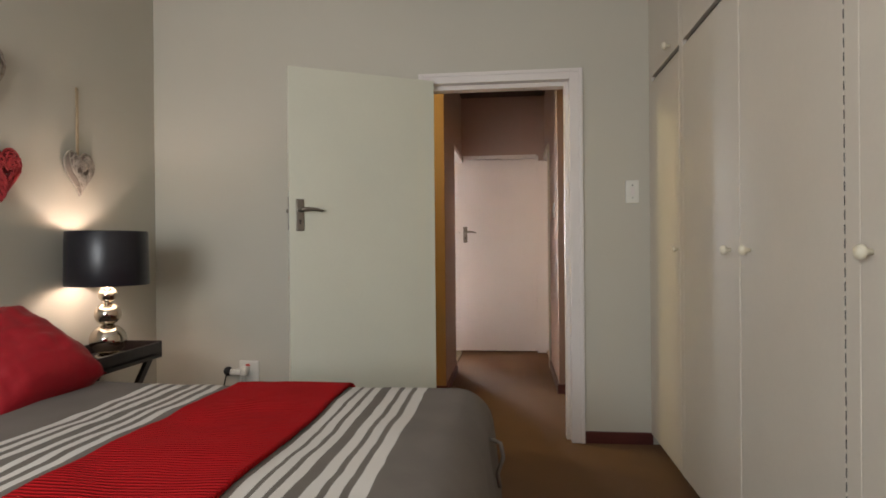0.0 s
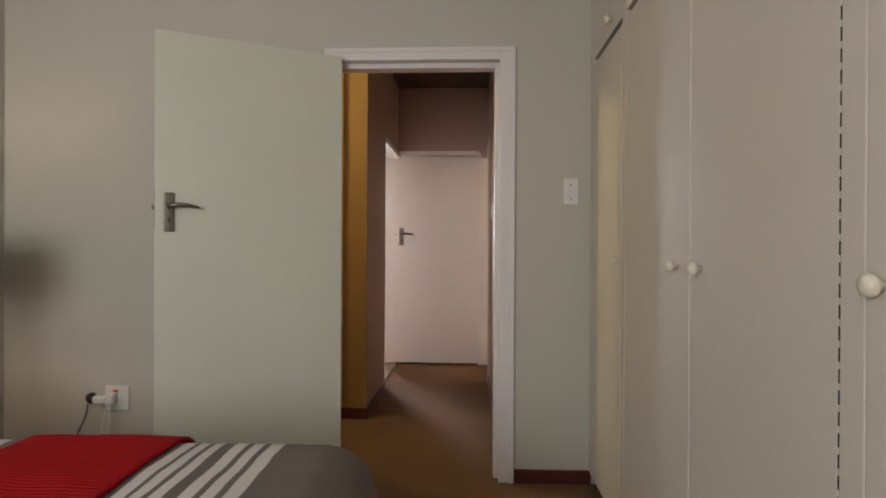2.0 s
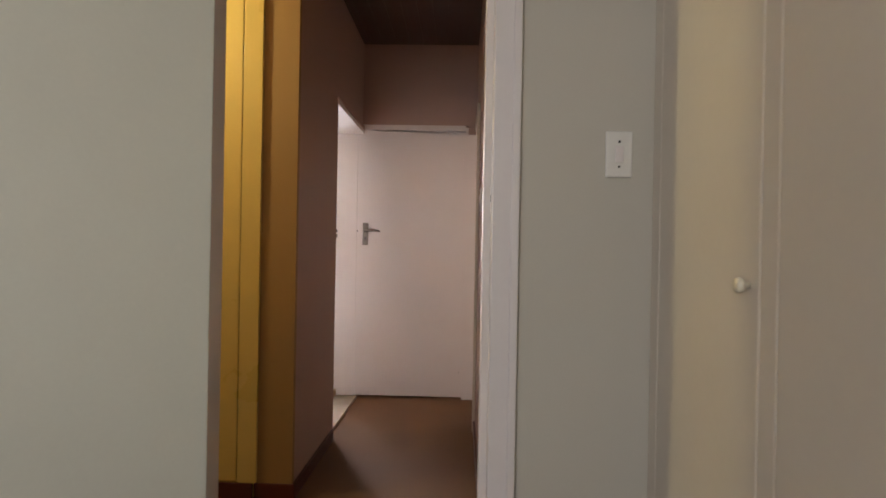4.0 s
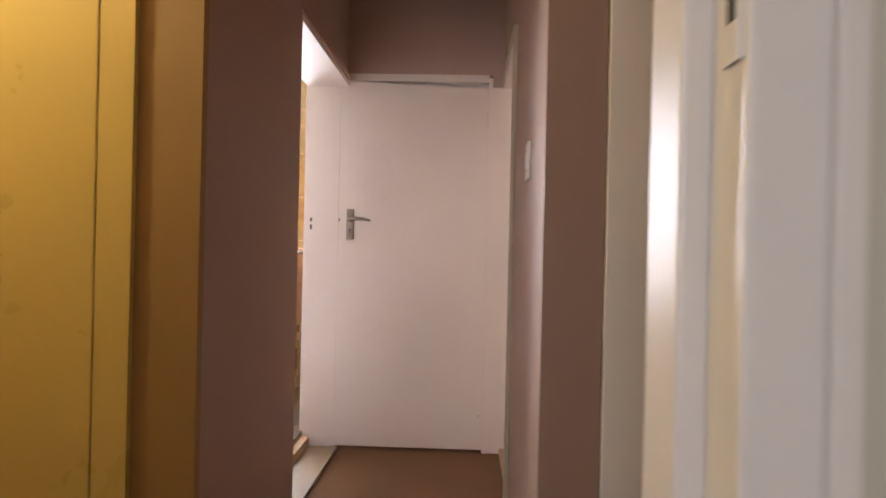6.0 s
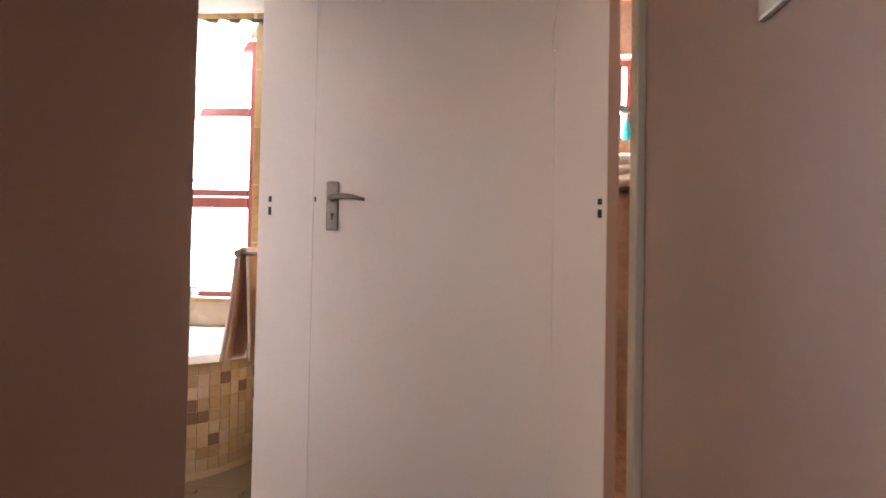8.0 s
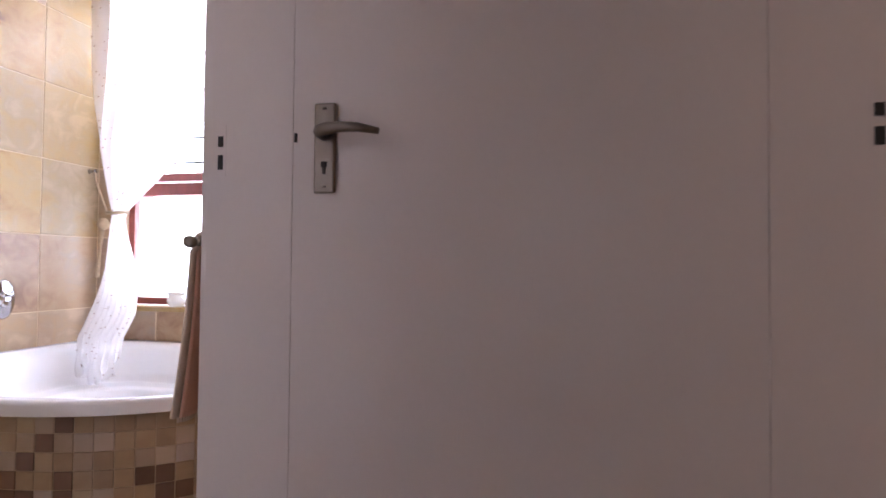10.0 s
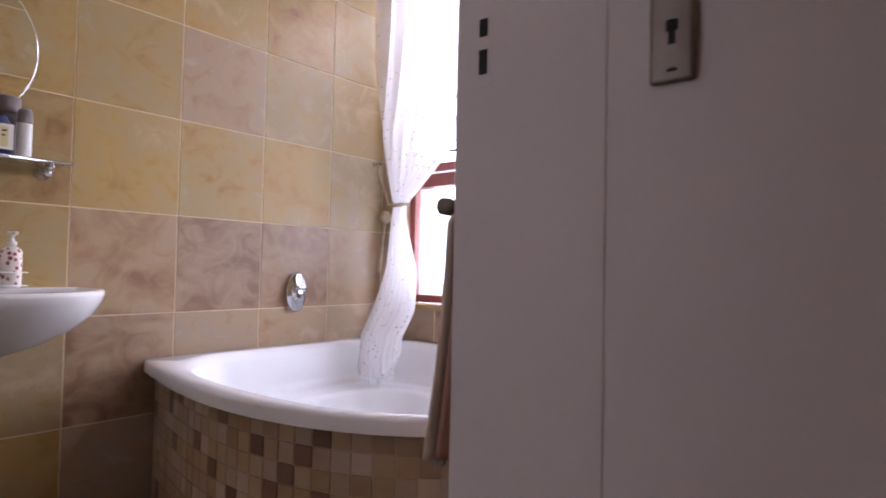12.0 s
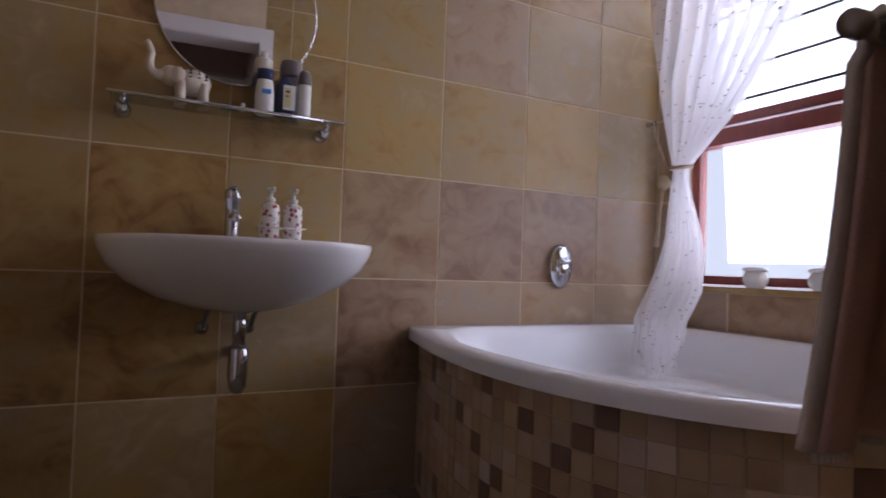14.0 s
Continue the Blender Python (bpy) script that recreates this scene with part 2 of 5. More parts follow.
dl.new(dsep.outputs["X"], wadd.inputs[2])
stripes = [(-0.485, 0.030), (-0.445, 0.026), (-0.405, 0.026), (-0.345, 0.030), (-0.300, 0.028), (-0.252, 0.034),
           (-1.000, 0.026), (-1.045, 0.022), (-1.090, 0.022), (-1.150, 0.026), (-1.195, 0.022), (-1.240, 0.026)]
last = None
for c, w in stripes:
    cmp_ = dn.new("ShaderNodeMath")
    cmp_.operation = 'COMPARE'
    cmp_.inputs[1].default_value, cmp_.inputs[2].default_value = c + 0.008, w / 2
    dl.new(wadd.outputs[0], cmp_.inputs[0])
    if last is None:
        last = cmp_
    else:
        mx = dn.new("ShaderNodeMath")
        mx.operation = 'MAXIMUM'
        dl.new(last.outputs[0], mx.inputs[0])
        dl.new(cmp_.outputs[0], mx.inputs[1])
        last = mx
dmix = dn.new("ShaderNodeMix")
dmix.data_type = 'RGBA'
dbsdf = dn["Principled BSDF"]
dl.new(dbsdf.inputs["Base Color"].links[0].from_socket, dmix.inputs["A"])
dmix.inputs["B"].default_value = (0.66, 0.62, 0.57, 1)
dl.new(last.outputs[0], dmix.inputs["Factor"])
dl.new(dmix.outputs["Result"], dbsdf.inputs["Base Color"])

# ---------------- mesh helpers ----------------


def bm_box(bm, x0, x1, y0, y1, z0, z1, bevel=0.0, seg=2):
    r = bmesh.ops.create_cube(bm, size=1.0)
    bmesh.ops.scale(bm, vec=(x1 - x0, y1 - y0, z1 - z0), verts=r["verts"])
    bmesh.ops.translate(bm, vec=((x0 + x1) / 2, (y0 + y1) / 2, (z0 + z1) / 2), verts=r["verts"])
    if bevel:
        edges = list({e for v in r["verts"] for e in v.link_edges})
        bmesh.ops.bevel(bm, geom=edges, offset=bevel, segments=seg, affect='EDGES', profile=0.6)


def finish(name, bm, mat, parent=None, smooth=False):
    bmesh.ops.recalc_face_normals(bm, faces=bm.faces)
    me = bpy.data.meshes.new(name)
    bm.to_mesh(me)
    bm.free()
    for m in (mat if isinstance(mat, (list, tuple)) else [mat]):
        me.materials.append(m)
    if smooth:
        for p in me.polygons:
            p.use_smooth = True
    ob = new(name, me)
    if parent:
        part_of(ob, parent)
    return ob


def part_of(ob, parent):
    ob.parent = parent
    m = parent.matrix_basis.copy()
    if parent.parent:
        m = parent.parent.matrix_basis @ parent.matrix_parent_inverse @ m
    ob.matrix_parent_inverse = m.inverted()
    return ob


def boxes(name, mat, items, parent=None, bevel=0.0, smooth=False):
    bm = bmesh.new()
    for it in items:
        bm_box(bm, *it, bevel=bevel)
    return finish(name, bm, mat, parent, smooth)


def thing(name, x, y, z, label, category, group=""):
    ob = new(name)
    ob.empty_display_size = 0.05
    ob.matrix_basis = pose(x, y, z)
    return tagged(ob, label, category, group)


def lathe(name, mat, profile, x, y, z=0.0, parent=None, n=32, sx=1.0, sy=1.0, axis='Z', caps=True):
    """Turn a profile of (radius, height) pairs about an upright axis (or lie it along x or y)."""
    bm = bmesh.new()
    rings = []
    for r, h in profile:
        ring = []
        for k in range(n):
            a = 2 * math.pi * k / n
            p = Vector((r * math.cos(a) * sx, r * math.sin(a) * sy, h))
            if axis == 'X':
                p = Vector((p.z, p.x, p.y))
            elif axis == 'Y':
                p = Vector((p.x, p.z, p.y))
            ring.append(bm.verts.new(p + Vector((x, y, z))))
        rings.append(ring)
    for a, b in zip(rings, rings[1:]):
        for k in range(n):
            bm.faces.new((a[k], a[(k + 1) % n], b[(k + 1) % n], b[k]))
    if caps:
        for ring in (rings[0], rings[-1]):
            bm.faces.new(ring)
    return finish(name, bm, mat, parent, True)


def tube(name, mat, points, radius, parent=None, n=10, taper=None):
    """A round rod swept along points."""
    bm = bmesh.new()
    pts = [Vector(p) for p in points]
    rings = []
    for i, p in enumerate(pts):
        d = (pts[min(i + 1, len(pts) - 1)] - pts[max(i - 1, 0)]).normalized()
        if i == 0:
            u = d.cross(Vector((0, 0, 1)))
            u = u.normalized() if u.length > 0.05 else Vector((1, 0, 0))
        u = (u - d * u.dot(d)).normalized()
        v = d.cross(u)
        r = radius * (taper[i] if taper else 1)
        rings.append([bm.verts.new(p + u * r * math.cos(2 * math.pi * k / n) + v * r * math.sin(2 * math.pi * k / n)) for k in range(n)])
    for a, b in zip(rings, rings[1:]):
        for k in range(n):
            bm.faces.new((a[k], a[(k + 1) % n], b[(k + 1) % n], b[k]))
    bm.faces.new(rings[0])
    bm.faces.new(rings[-1])
    return finish(name, bm, mat, parent, True)


def sheet(name, mat, nu, nv, f, parent=None, thick=0.0, smooth=True):
    """A grid surface from f(u, v), with real thickness if asked."""
    bm = bmesh.new()
    g = [[bm.verts.new(f(i / nu, j / nv)) for j in range(nv + 1)] for i in range(nu + 1)]
    for i in range(nu):
        for j in range(nv):
            bm.faces.new((g[i][j], g[i + 1][j], g[i + 1][j + 1], g[i][j + 1]))
    ob = finish(name, bm, mat, parent, smooth)
    if thick:
        so = ob.modifiers.new("thickness", 'SOLIDIFY')
        so.thickness, so.offset = thick, 0
    return ob


def structure(ob, label=""):
    return tagged(ob, label, kind="structure")


# ---------------- plan ----------------
XL, XW = -2.085, 0.83          # bedroom: left wall, wardrobe front
CL, CR = -0.45, 0.41           # corridor sides
YE = 2.89                     # corridor end wall
XB, XI, YW = -2.384, -0.66, 4.47   # bathroom: basin wall, door-side wall, window wall
FB = 0.09                      # raised bathroom floor
H = 2.66

structure(boxes("floor", CARPET, [(-2.5, 1.7, -4.9, 3.2, -0.12, 0.0)]), "brown cut-pile carpet through bedroom and passage")

# bedroom walls
structure(boxes("wall_north", WALL, [(-2.235, -0.425, 0, 0.075, 0, H), (0.41, 1.5, 0, 0.075, 0, H), (-0.425, 0.41, 0, 0.075, 2.06, H)]), "grey-green painted bedroom wall with a doorway")
structure(boxes("wall_hall_south", TAUPE, [(-2.235, -0.425, 0.075, 0.11, 0, H), (0.41, 1.5, 0.075, 0.11, 0, H), (-0.425, 0.41, 0.075, 0.11, 2.06, H)]), "taupe painted hall side of the bedroom wall")
structure(boxes("wall_west", WALL, [(-2.235, XL, -4.85, 0, 0, H)]), "grey-green painted wall behind the bed")
structure(boxes("wall_east", WALL, [(1.45, 1.6, -4.85, 0.15, 0, H)]), "grey-green painted wall")
structure(boxes("wall_south", WALL, [(XL, -1.95, -4.85, -4.7, 0, H), (-0.45, 1.45, -4.85, -4.7, 0, H), (-1.95, -0.45, -4.85, -4.7, 0, 0.9), (-1.95, -0.45, -4.85, -4.7, 2.1, H)]), "grey-green painted wall with a window opening")
structure(boxes("ceiling", CEIL, [(-2.235, 1.6, -4.85, 0.075, H, H + 0.1)]), "white painted bedroom ceiling")
structure(boxes("baseboard", SKIRT, [(0.455, XW, -0.014, 0.0, 0.0, 0.066), (XL, -0.46, -0.014, 0, 0, 0.066), (XL, XL + 0.014, -4.7, -0.014, 0, 0.066)], bevel=0.003), "dark mahogany skirting board")

# hall and corridor
structure(boxes("ceiling_hall", DARKCEIL, [(x, x + 0.098, 0.075, 3.2, H, H + 0.05) for x in [-2.3 + 0.1 * k for k in range(38)]] + [(-2.3, 1.5, 0.075, 3.2, H + 0.012, H + 0.1)]), "dark stained boarded passage ceiling")
structure(boxes("wall_hall_west", TAUPE, [(-2.35, -2.2, 0.11, 1.75, 0, H)]), "taupe painted hall wall")
structure(boxes("wall_hall_east", TAUPE, [(1.35, 1.5, 0.11, 2.0, 0, H)]), "taupe painted hall wall")
structure(boxes("wall_hall_pier", LAMPTAUPE, [(-0.60, CL + 0.018, 1.03, 1.06, 0, H)]), "end of the taupe corridor wall, lamp yellow put into its colour")
structure(boxes("wall_corridor_west", TAUPE, [(-0.60, CL + 0.018, 1.06, 1.86, 0, H), (-0.60, CL, 1.86, 1.92, 0, H), (-0.60, CL, 1.92, YE, 2.02, H)]), "taupe painted corridor wall with bathroom doorway")
structure(boxes("wall_hall_pier_east", DIMTAUPE, [(CR, 0.562, 1.145, 1.17, 0, H)]), "end of the taupe corridor wall, shade put into its colour")
structure(boxes("wall_corridor_east", TAUPE, [(CR, 0.562, 1.17, 2.0, 0, H), (CR, 0.52, 2.0, 2.17, 0, H), (CR, 0.52, 2.17, YE, 2.02, H)]), "taupe painted corridor wall with a doorway")
structure(boxes("wall_corridor_north", TAUPE, [(-0.60, -0.50, YE + 0.012, 3.1, 0, H), (0.345, 0.498, YE + 0.012, 3.1, 0, H), (-0.50, 0.345, YE, 3.1, 2.055, H), (-0.60, -0.5, YE, 3.1, 2.04, H), (0.345, 0.52, YE, 3.1, 2.04, H)]), "taupe painted end wall of the corridor")
structure(boxes("wall_behind_end_door", TAUPE, [(-0.60, 0.58, 3.1, 3.16, 0, H)]))
structure(boxes("baseboard_hall", SKIRT, [(CL + 0.018, CL + 0.031, 1.03, 1.855, 0, 0.07), (-0.60, CL + 0.031, 1.016, 1.03, 0, 0.07), (CR - 0.013, CR, 1.145, 2.09, 0, 0.07), (CR - 0.013, 0.562, 1.131, 1.145, 0, 0.07),
                                         (-2.2, -0.602, 1.000, 1.012, 0, 0.075), (-2.2, -0.46, 0.11, 0.123, 0, 0.07), (0.46, 1.35, 0.11, 0.123, 0, 0.07)], bevel=0.003), "dark mahogany skirting along the passage")

# door frames: pressed steel, painted white
structure(boxes("door_1", WHITE, [(-0.455, -0.388, -0.014, 0.05, 0, 2.088), (0.388, 0.455, -0.014, 0.05, 0, 2.088), (-0.388, 0.388, -0.014, 0.05, 2.036, 2.088),
                                  (-0.44, -0.402, 0.045, 0.122, 0, 2.05), (0.366, 0.41, 0.045, 0.122, 0, 2.05), (-0.402, 0.366, 0.045, 0.122, 2.012, 2.06),
                                  (-0.462, -0.44, -0.022, 0.0, 0, 2.095), (0.44, 0.462, -0.022, 0.0, 0, 2.095), (-0.44, 0.44, -0.022, 0.0, 2.074, 2.095)], bevel=0.004), "white painted steel bedroom door frame")
structure(boxes("door_2", WHITE, [(-0.665, CL + 0.010, 1.925, YE + 0.012, 1.985, 2.035), (-0.665, -0.4845, YE, YE + 0.03, 0, 1.99),
                                  (XI - 0.016, XI - 0.001, 1.84, 1.92, FB, 2.07), (XI - 0.016, XI - 0.001, YE + 0.002, YE + 0.075, FB, 2.07), (XI - 0.016, XI - 0.001, 1.92, YE + 0.002, 1.99, 2.07)], bevel=0.0012), "white painted steel bathroom door frame")
structure(boxes("trim_door_2", TAUPE, [(-0.665, CL + 0.012, 1.87, 1.925, 0, 2.035), (CL, CL + 0.018, 1.855, 1.885, 0, 2.04), (CL, CL + 0.018, 1.885, YE - 0.02, 2.012, 2.04)], bevel=0.004), "taupe painted jamb of the bathroom doorway")
structure(boxes("door_3", WHITE, [(CR - 0.010, 0.525, 2.175, YE + 0.012, 1.985, 2.035), (0.335, 0.502, YE, YE + 0.03, 0, 1.99)], bevel=0.003), "white painted steel frame of a second doorway")
structure(boxes("trim_door_3", surface("sand_frame_enamel", (0.50, 0.43, 0.33), 0.4, var=0.04), [(CR - 0.012, 0.525, 2.12, 2.175, 0, 2.035), (CR - 0.018, CR, 2.095, 2.125, 0, 2.04), (CR - 0.018, CR, 2.125, YE - 0.02, 2.012, 2.04)], bevel=0.004), "sand painted jamb of the second doorway")
structure(boxes("door_4", WHITE, [(-0.492, -0.484, YE + 0.046, YE + 0.09, 0, 2.04), (0.325, 0.345, YE - 0.002, YE + 0.09, 0, 2.04), (-0.484, 0.325, YE - 0.006, YE + 0.09, 2.016, 2.055), (-0.484, 0.325, YE + 0.046, YE + 0.09, 1.96, 2.02)], bevel=0.0006), "white painted steel frame of the end door")


def lever_handle(door, ox, oy, oz, ux, uy, side=1.0):
    """Nickel plate with lever and keyhole; (ux, uy) runs along the leaf, its left-hand normal faces out."""
    m = Matrix.Translation((ox, oy, oz)) @ Matrix(((ux, uy, 0, 0), (uy, -ux, 0, 0), (0, 0, 1, 0), (0, 0, 0, 1)))
    plate = bmesh.new()
    bm_box(plate, -0.021, 0.021, 0, 0.009, -0.083, 0.083, 0.005, 3)
    bmesh.ops.transform(plate, matrix=m, verts=plate.verts)
    tagged(finish("handle_plate", plate, STEEL, door, True), "brushed nickel handle plate")
    pts = [(0, 0, 0.026), (0, 0.030, 0.026), (0.012, 0.038, 0.027), (0.04, 0.040, 0.030), (0.075, 0.040, 0.028), (0.115, 0.038, 0.020)]
    tube("lever", STEEL, [m @ Vector(p) for p in pts], 0.0095, door, 12, [1.5, 1.2, 1.2, 1.05, 0.9, 0.6])
    hole = bmesh.new()
    bm_box(hole, -0.003, 0.003, 0.008, 0.0102, -0.048, -0.032)
    bm_box(hole, -0.0055, 0.0055, 0.008, 0.0102, -0.036, -0.025, 0.002)
    bmesh.ops.transform(hole, matrix=m, verts=hole.verts)
    finish("keyhole", hole, BLACK, door)
    for zz in (0.072, -0.072):
        sc = m @ Vector((0, 0.009, zz))
        lathe("screw", STEEL, [(0.0045, -0.001), (0.0045, 0.001), (0.002, 0.0022)], sc.x, sc.y, sc.z, door, 8)


# open bedroom door leaf
dl_ = thing("door_leaf", -0.385, -0.02, 0, "cream painted flush door standing wide open", "door")
ang = math.atan2(-0.40, -0.707)
lm = Matrix.Translation((-0.388, -0.012, 0)) @ Matrix.Rotation(ang, 4, 'Z')
bm = bmesh.new()
bm_box(bm, 0.0, 0.812, -0.002, 0.038, 0.012, 2.045, 0.003)
bmesh.ops.transform(bm, matrix=lm, verts=bm.verts)
finish("leaf", bm, CREAM, dl_)
hp = lm @ Vector((0.757, 0.038, 1.275))
lever_handle(dl_, hp.x, hp.y, hp.z, -math.cos(ang), -math.sin(ang))
bm = bmesh.new()
bm_box(bm, 0.808, 0.8135, 0.008, 0.030, 1.20, 1.37)
bm_box(bm, 0.812, 0.824, 0.013, 0.025, 1.285, 1.305, 0.002)
bmesh.ops.transform(bm, matrix=lm, verts=bm.verts)
tagged(finish("latch", bm, STEEL, dl_), "dark steel latch")

# closed end door
de = thing("door_leaf", -0.08, YE + 0.01, 0, "white flush door closed at the end of the corridor", "door")
bm = bmesh.new()
bm_box(bm, -0.4842, 0.3246, YE + 0.001, YE + 0.044, 0.018, 2.018, 0.0006)
for v in bm.verts:
    if v.co.z > 1.5 and v.co.x > 0:
        v.co.z -= 0.035
finish("leaf", bm, WHITE, de)
lever_handle(de, -0.418, YE + 0.001, 1.231, 1, 0)
for hz in (1.76, 0.25):
    boxes("hinge", WHITE, [(0.316, 0.328, YE - 0.008, YE + 0.01, hz, hz + 0.1)], de, 0.003)
boxes("latch", BLACK, [(-0.4815, -0.476, YE - 0.001, YE + 0.005, 1.245, 1.262)], de)
boxes("keyhole", BLACK, [(0.300, 0.305, YE + 0.0002, YE + 0.005, 0.20, 0.206)], de)


# bathroom door, folded back inside the bathroom
db = thing("door_leaf", -0.68, 1.93, FB, "white flush door standing open inside the bathroom", "door")
boxes("leaf", WHITE, [(-1.49, -0.682, 1.885, 1.923, FB + 0.006, 1.985)], db, 0.002)
lever_handle(db, -1.43, 1.923, 1.231, -1, 0)


def strike(x0, x1, y, z):
    """Two slots in a strike plate let into a jamb."""
    s = thing("strike_plate", (x0 + x1) / 2, y, z, "painted strike plate with two dark slots in the jamb", "strike plate")
    boxes("plate", WHITE, [(x0 - 0.006, x1 + 0.006, y - 0.0008, y + 0.001, z - 0.05, z + 0.05)], s)
    boxes("slot", BLACK, [(x0, x1, y - 0.003, y - 0.0005, z + 0.008, z + 0.028), (x0, x1, y - 0.003, y - 0.0005, z - 0.036, z - 0.008)], s)


strike(-0.640, -0.630, YE, 1.234)
strike(0.470, 0.484, YE, 1.24)
s1 = thing("strike_plate", 0.387, 0.02, 1.28, "small painted strike plate in the door frame", "strike plate")
boxes("plate", BLACK, [(0.3845, 0.389, 0.0, 0.012, 1.268, 1.288)], s1)
s1b = boxes("rim", WHITE, [(0.3850, 0.389, -0.006, 0.018, 1.24, 1.32)], s1)

# ---------------- wardrobe ----------------


def knob(parent, x, y, z, axis, s=1.0):
    lathe("knob", KNOB, [(0.007 * s, 0.0), (0.007 * s, -0.012 * s), (0.016 * s, -0.018 * s), (0.0185 * s, -0.026 * s), (0.015 * s, -0.034 * s), (0.006 * s, -0.037 * s)], x, y, z, parent, 20, axis=axis)


wd = thing("built_in_wardrobe", XW + 0.3, -2.0, 0, "cream painted built-in wardrobe with flush doors and knobs", "wardrobe")
boxes("body", WARD, [(XW + 0.02, 1.45, -4.6, -0.002, 0.07, H), (XW + 0.05, 1.44, -4.6, -0.002, 0.0, 0.07)]
      + [(XW - 0.0075, XW + 0.03, y0, y1, 0.06, H) for y0, y1 in ((-0.065, -0.002), (-0.66, -0.602), (-2.032, -1.972), (-3.40, -3.342), (-4.6, -4.54))], wd, 0.003)
for y0, y1, side in ((-0.600, -0.067, 'n'), (-1.325, -0.662, 'n'), (-1.9713, -1.330, 's'), (-2.70, -2.034, 'n'), (-3.340, -2.705, 's'), (-4.54, -3.402, 'n')):
    d = boxes("door", WARD, [(XW - 0.008, XW + 0.014, y0, y1, 0.062, 1.985)], wd, 0.004)
    ky = {'n': y0 + 0.085, 's': y1 - 0.085}[side]
    if y0 == -0.600:
        ky = y0 + 0.035
    if y0 == -2.70:
        ky = y1 - 0.045
    knob(d, XW - 0.008, ky, 1.083, 'X', 0.75 if y0 > -0.7 else 0.95)
    u = boxes("upper_door", WARD, [(XW - 0.008, XW + 0.014, y0, y1, 2.012, 2.62)], wd, 0.004)
    knob(u, XW - 0.008, min(ky + 0.12, y1 - 0.05) if y0 == -0.600 else ky, 2.06, 'X')
boxes("gap", BLACK, [(XW + 0.012, XW + 0.0195, y0, y1, 1.98, 2.016) for y0, y1 in ((-0.600, -0.067), (-1.970, -0.662), (-3.340, -2.034), (-4.54, -3.402))], wd)
tagged(boxes("gap", BLACK, [(XW - 0.0086, XW - 0.006, -1.9722, -1.9708, 0.10 + 0.033 * k, 0.122 + 0.033 * k) for k in range(57)], wd), kind="stuff")
structure(boxes("trim", WARD, [(XW - 0.006, XW + 0.02, -0.012, 0.0, 0.05, H)], bevel=0.003), "painted scribe strip beside the wardrobe")

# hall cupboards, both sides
cl = thing("hall_cupboard", -1.4, 1.3, 0, "cream gloss built-in hall cupboard, lamp yellow put into its colour", "cupboard")
boxes("body", LAMPCUPB, [(-2.2, -0.602, 1.04, 1.70, 0.0, H), (-0.676, -0.590, 1.012, 1.04, 0.075, H)], cl, 0.0015)
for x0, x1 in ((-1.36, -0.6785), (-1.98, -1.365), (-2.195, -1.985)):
    d = boxes("door", LAMPCUPB, [(x0, x1, 1.010, 1.038, 0.08, 2.62)], cl, 0.004)
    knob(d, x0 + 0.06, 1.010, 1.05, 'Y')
cr = thing("hall_cupboard", 0.95, 1.4, 0, "cream gloss built-in hall cupboard with a round knob", "cupboard")
boxes("body", WARD, [(0.582, 1.35, 1.16, 1.78, 0.0, H)], cr, 0.003)
for x0, x1 in ((0.565, 0.952), (0.957, 1.345)):
    d = boxes("door", WARD, [(x0, x1, 1.132, 1.158, 0.06, 2.62)], cr, 0.004)
    knob(d, 0.762 if x0 < 0.6 else 1.15, 1.132, 1.045, 'Y', 1.1)

# switches and sockets


def switch_plate(x, y, z, rz, label, w=0.072, h=0.125):
    s = thing("light_switch", x, y, z, label, "light switch")
    m = pose(x, y, z, 0, 0, rz)
    for nm, mat, items, bv in (("plate", PLASTIC, [(-w / 2, w / 2, -0.009, 0, -h / 2, h / 2)], 0.004),
                               ("rocker", WHITE, [(-0.011, 0.011, -0.0135, -0.008, -0.022, 0.022)], 0.002),
                               ("screw", BLACK, [(-0.003, 0.003, -0.0105, -0.008, h * 0.27 - 0.003, h * 0.27 + 0.003)], 0.001), ("screw", BLACK, [(-0.003, 0.003, -0.0105, -0.008, -h * 0.27 - 0.003, -h * 0.27 + 0.003)], 0.001)):
        b_ = bmesh.new()
        for it in items:
            bm_box(b_, *it, bevel=bv)
        bmesh.ops.transform(b_, matrix=m, verts=b_.verts)
        finish(nm, b_, mat, s)


switch_plate(0.729, 0, 1.401, 0, "cream plastic light switch on the grey-green wall")
switch_plate(CR, 1.545, 1.395, -90, "cream plastic light switch on the taupe wall", 0.085, 0.12)

sk = thing("wall_socket", -1.50, 0, 0.376, "white wall socket with plugs and hanging cables", "socket")
boxes("plate", PLASTIC, [(-1.556, -1.436, -0.010, 0, 0.314, 0.438)], sk, 0.004)
boxes("switch", plain("red_switch", (0.6, 0.05, 0.03), 0.4), [(-1.515, -1.490, -0.015, -0.009, 0.405, 0.418)], sk, 0.002)
boxes("plug", PLASTIC, [(-1.60, -1.53, -0.05, -0.01, 0.355, 0.392), (-1.535, -1.492, -0.055, -0.01, 0.352, 0.405)], sk, 0.01, True)
lathe("plug", BLACK, [(0.006, 0), (0.026, 0.006), (0.028, 0.026), (0.014, 0.04)], -1.628, -0.02, 0.372, sk, 16, axis='Y')
tube("cable", BLACK, [(-1.63, -0.03, 0.35), (-1.645, -0.03, 0.28), (-1.70, -0.02, 0.18), (-1.72, -0.02, 0.01)], 0.004, sk, 8)
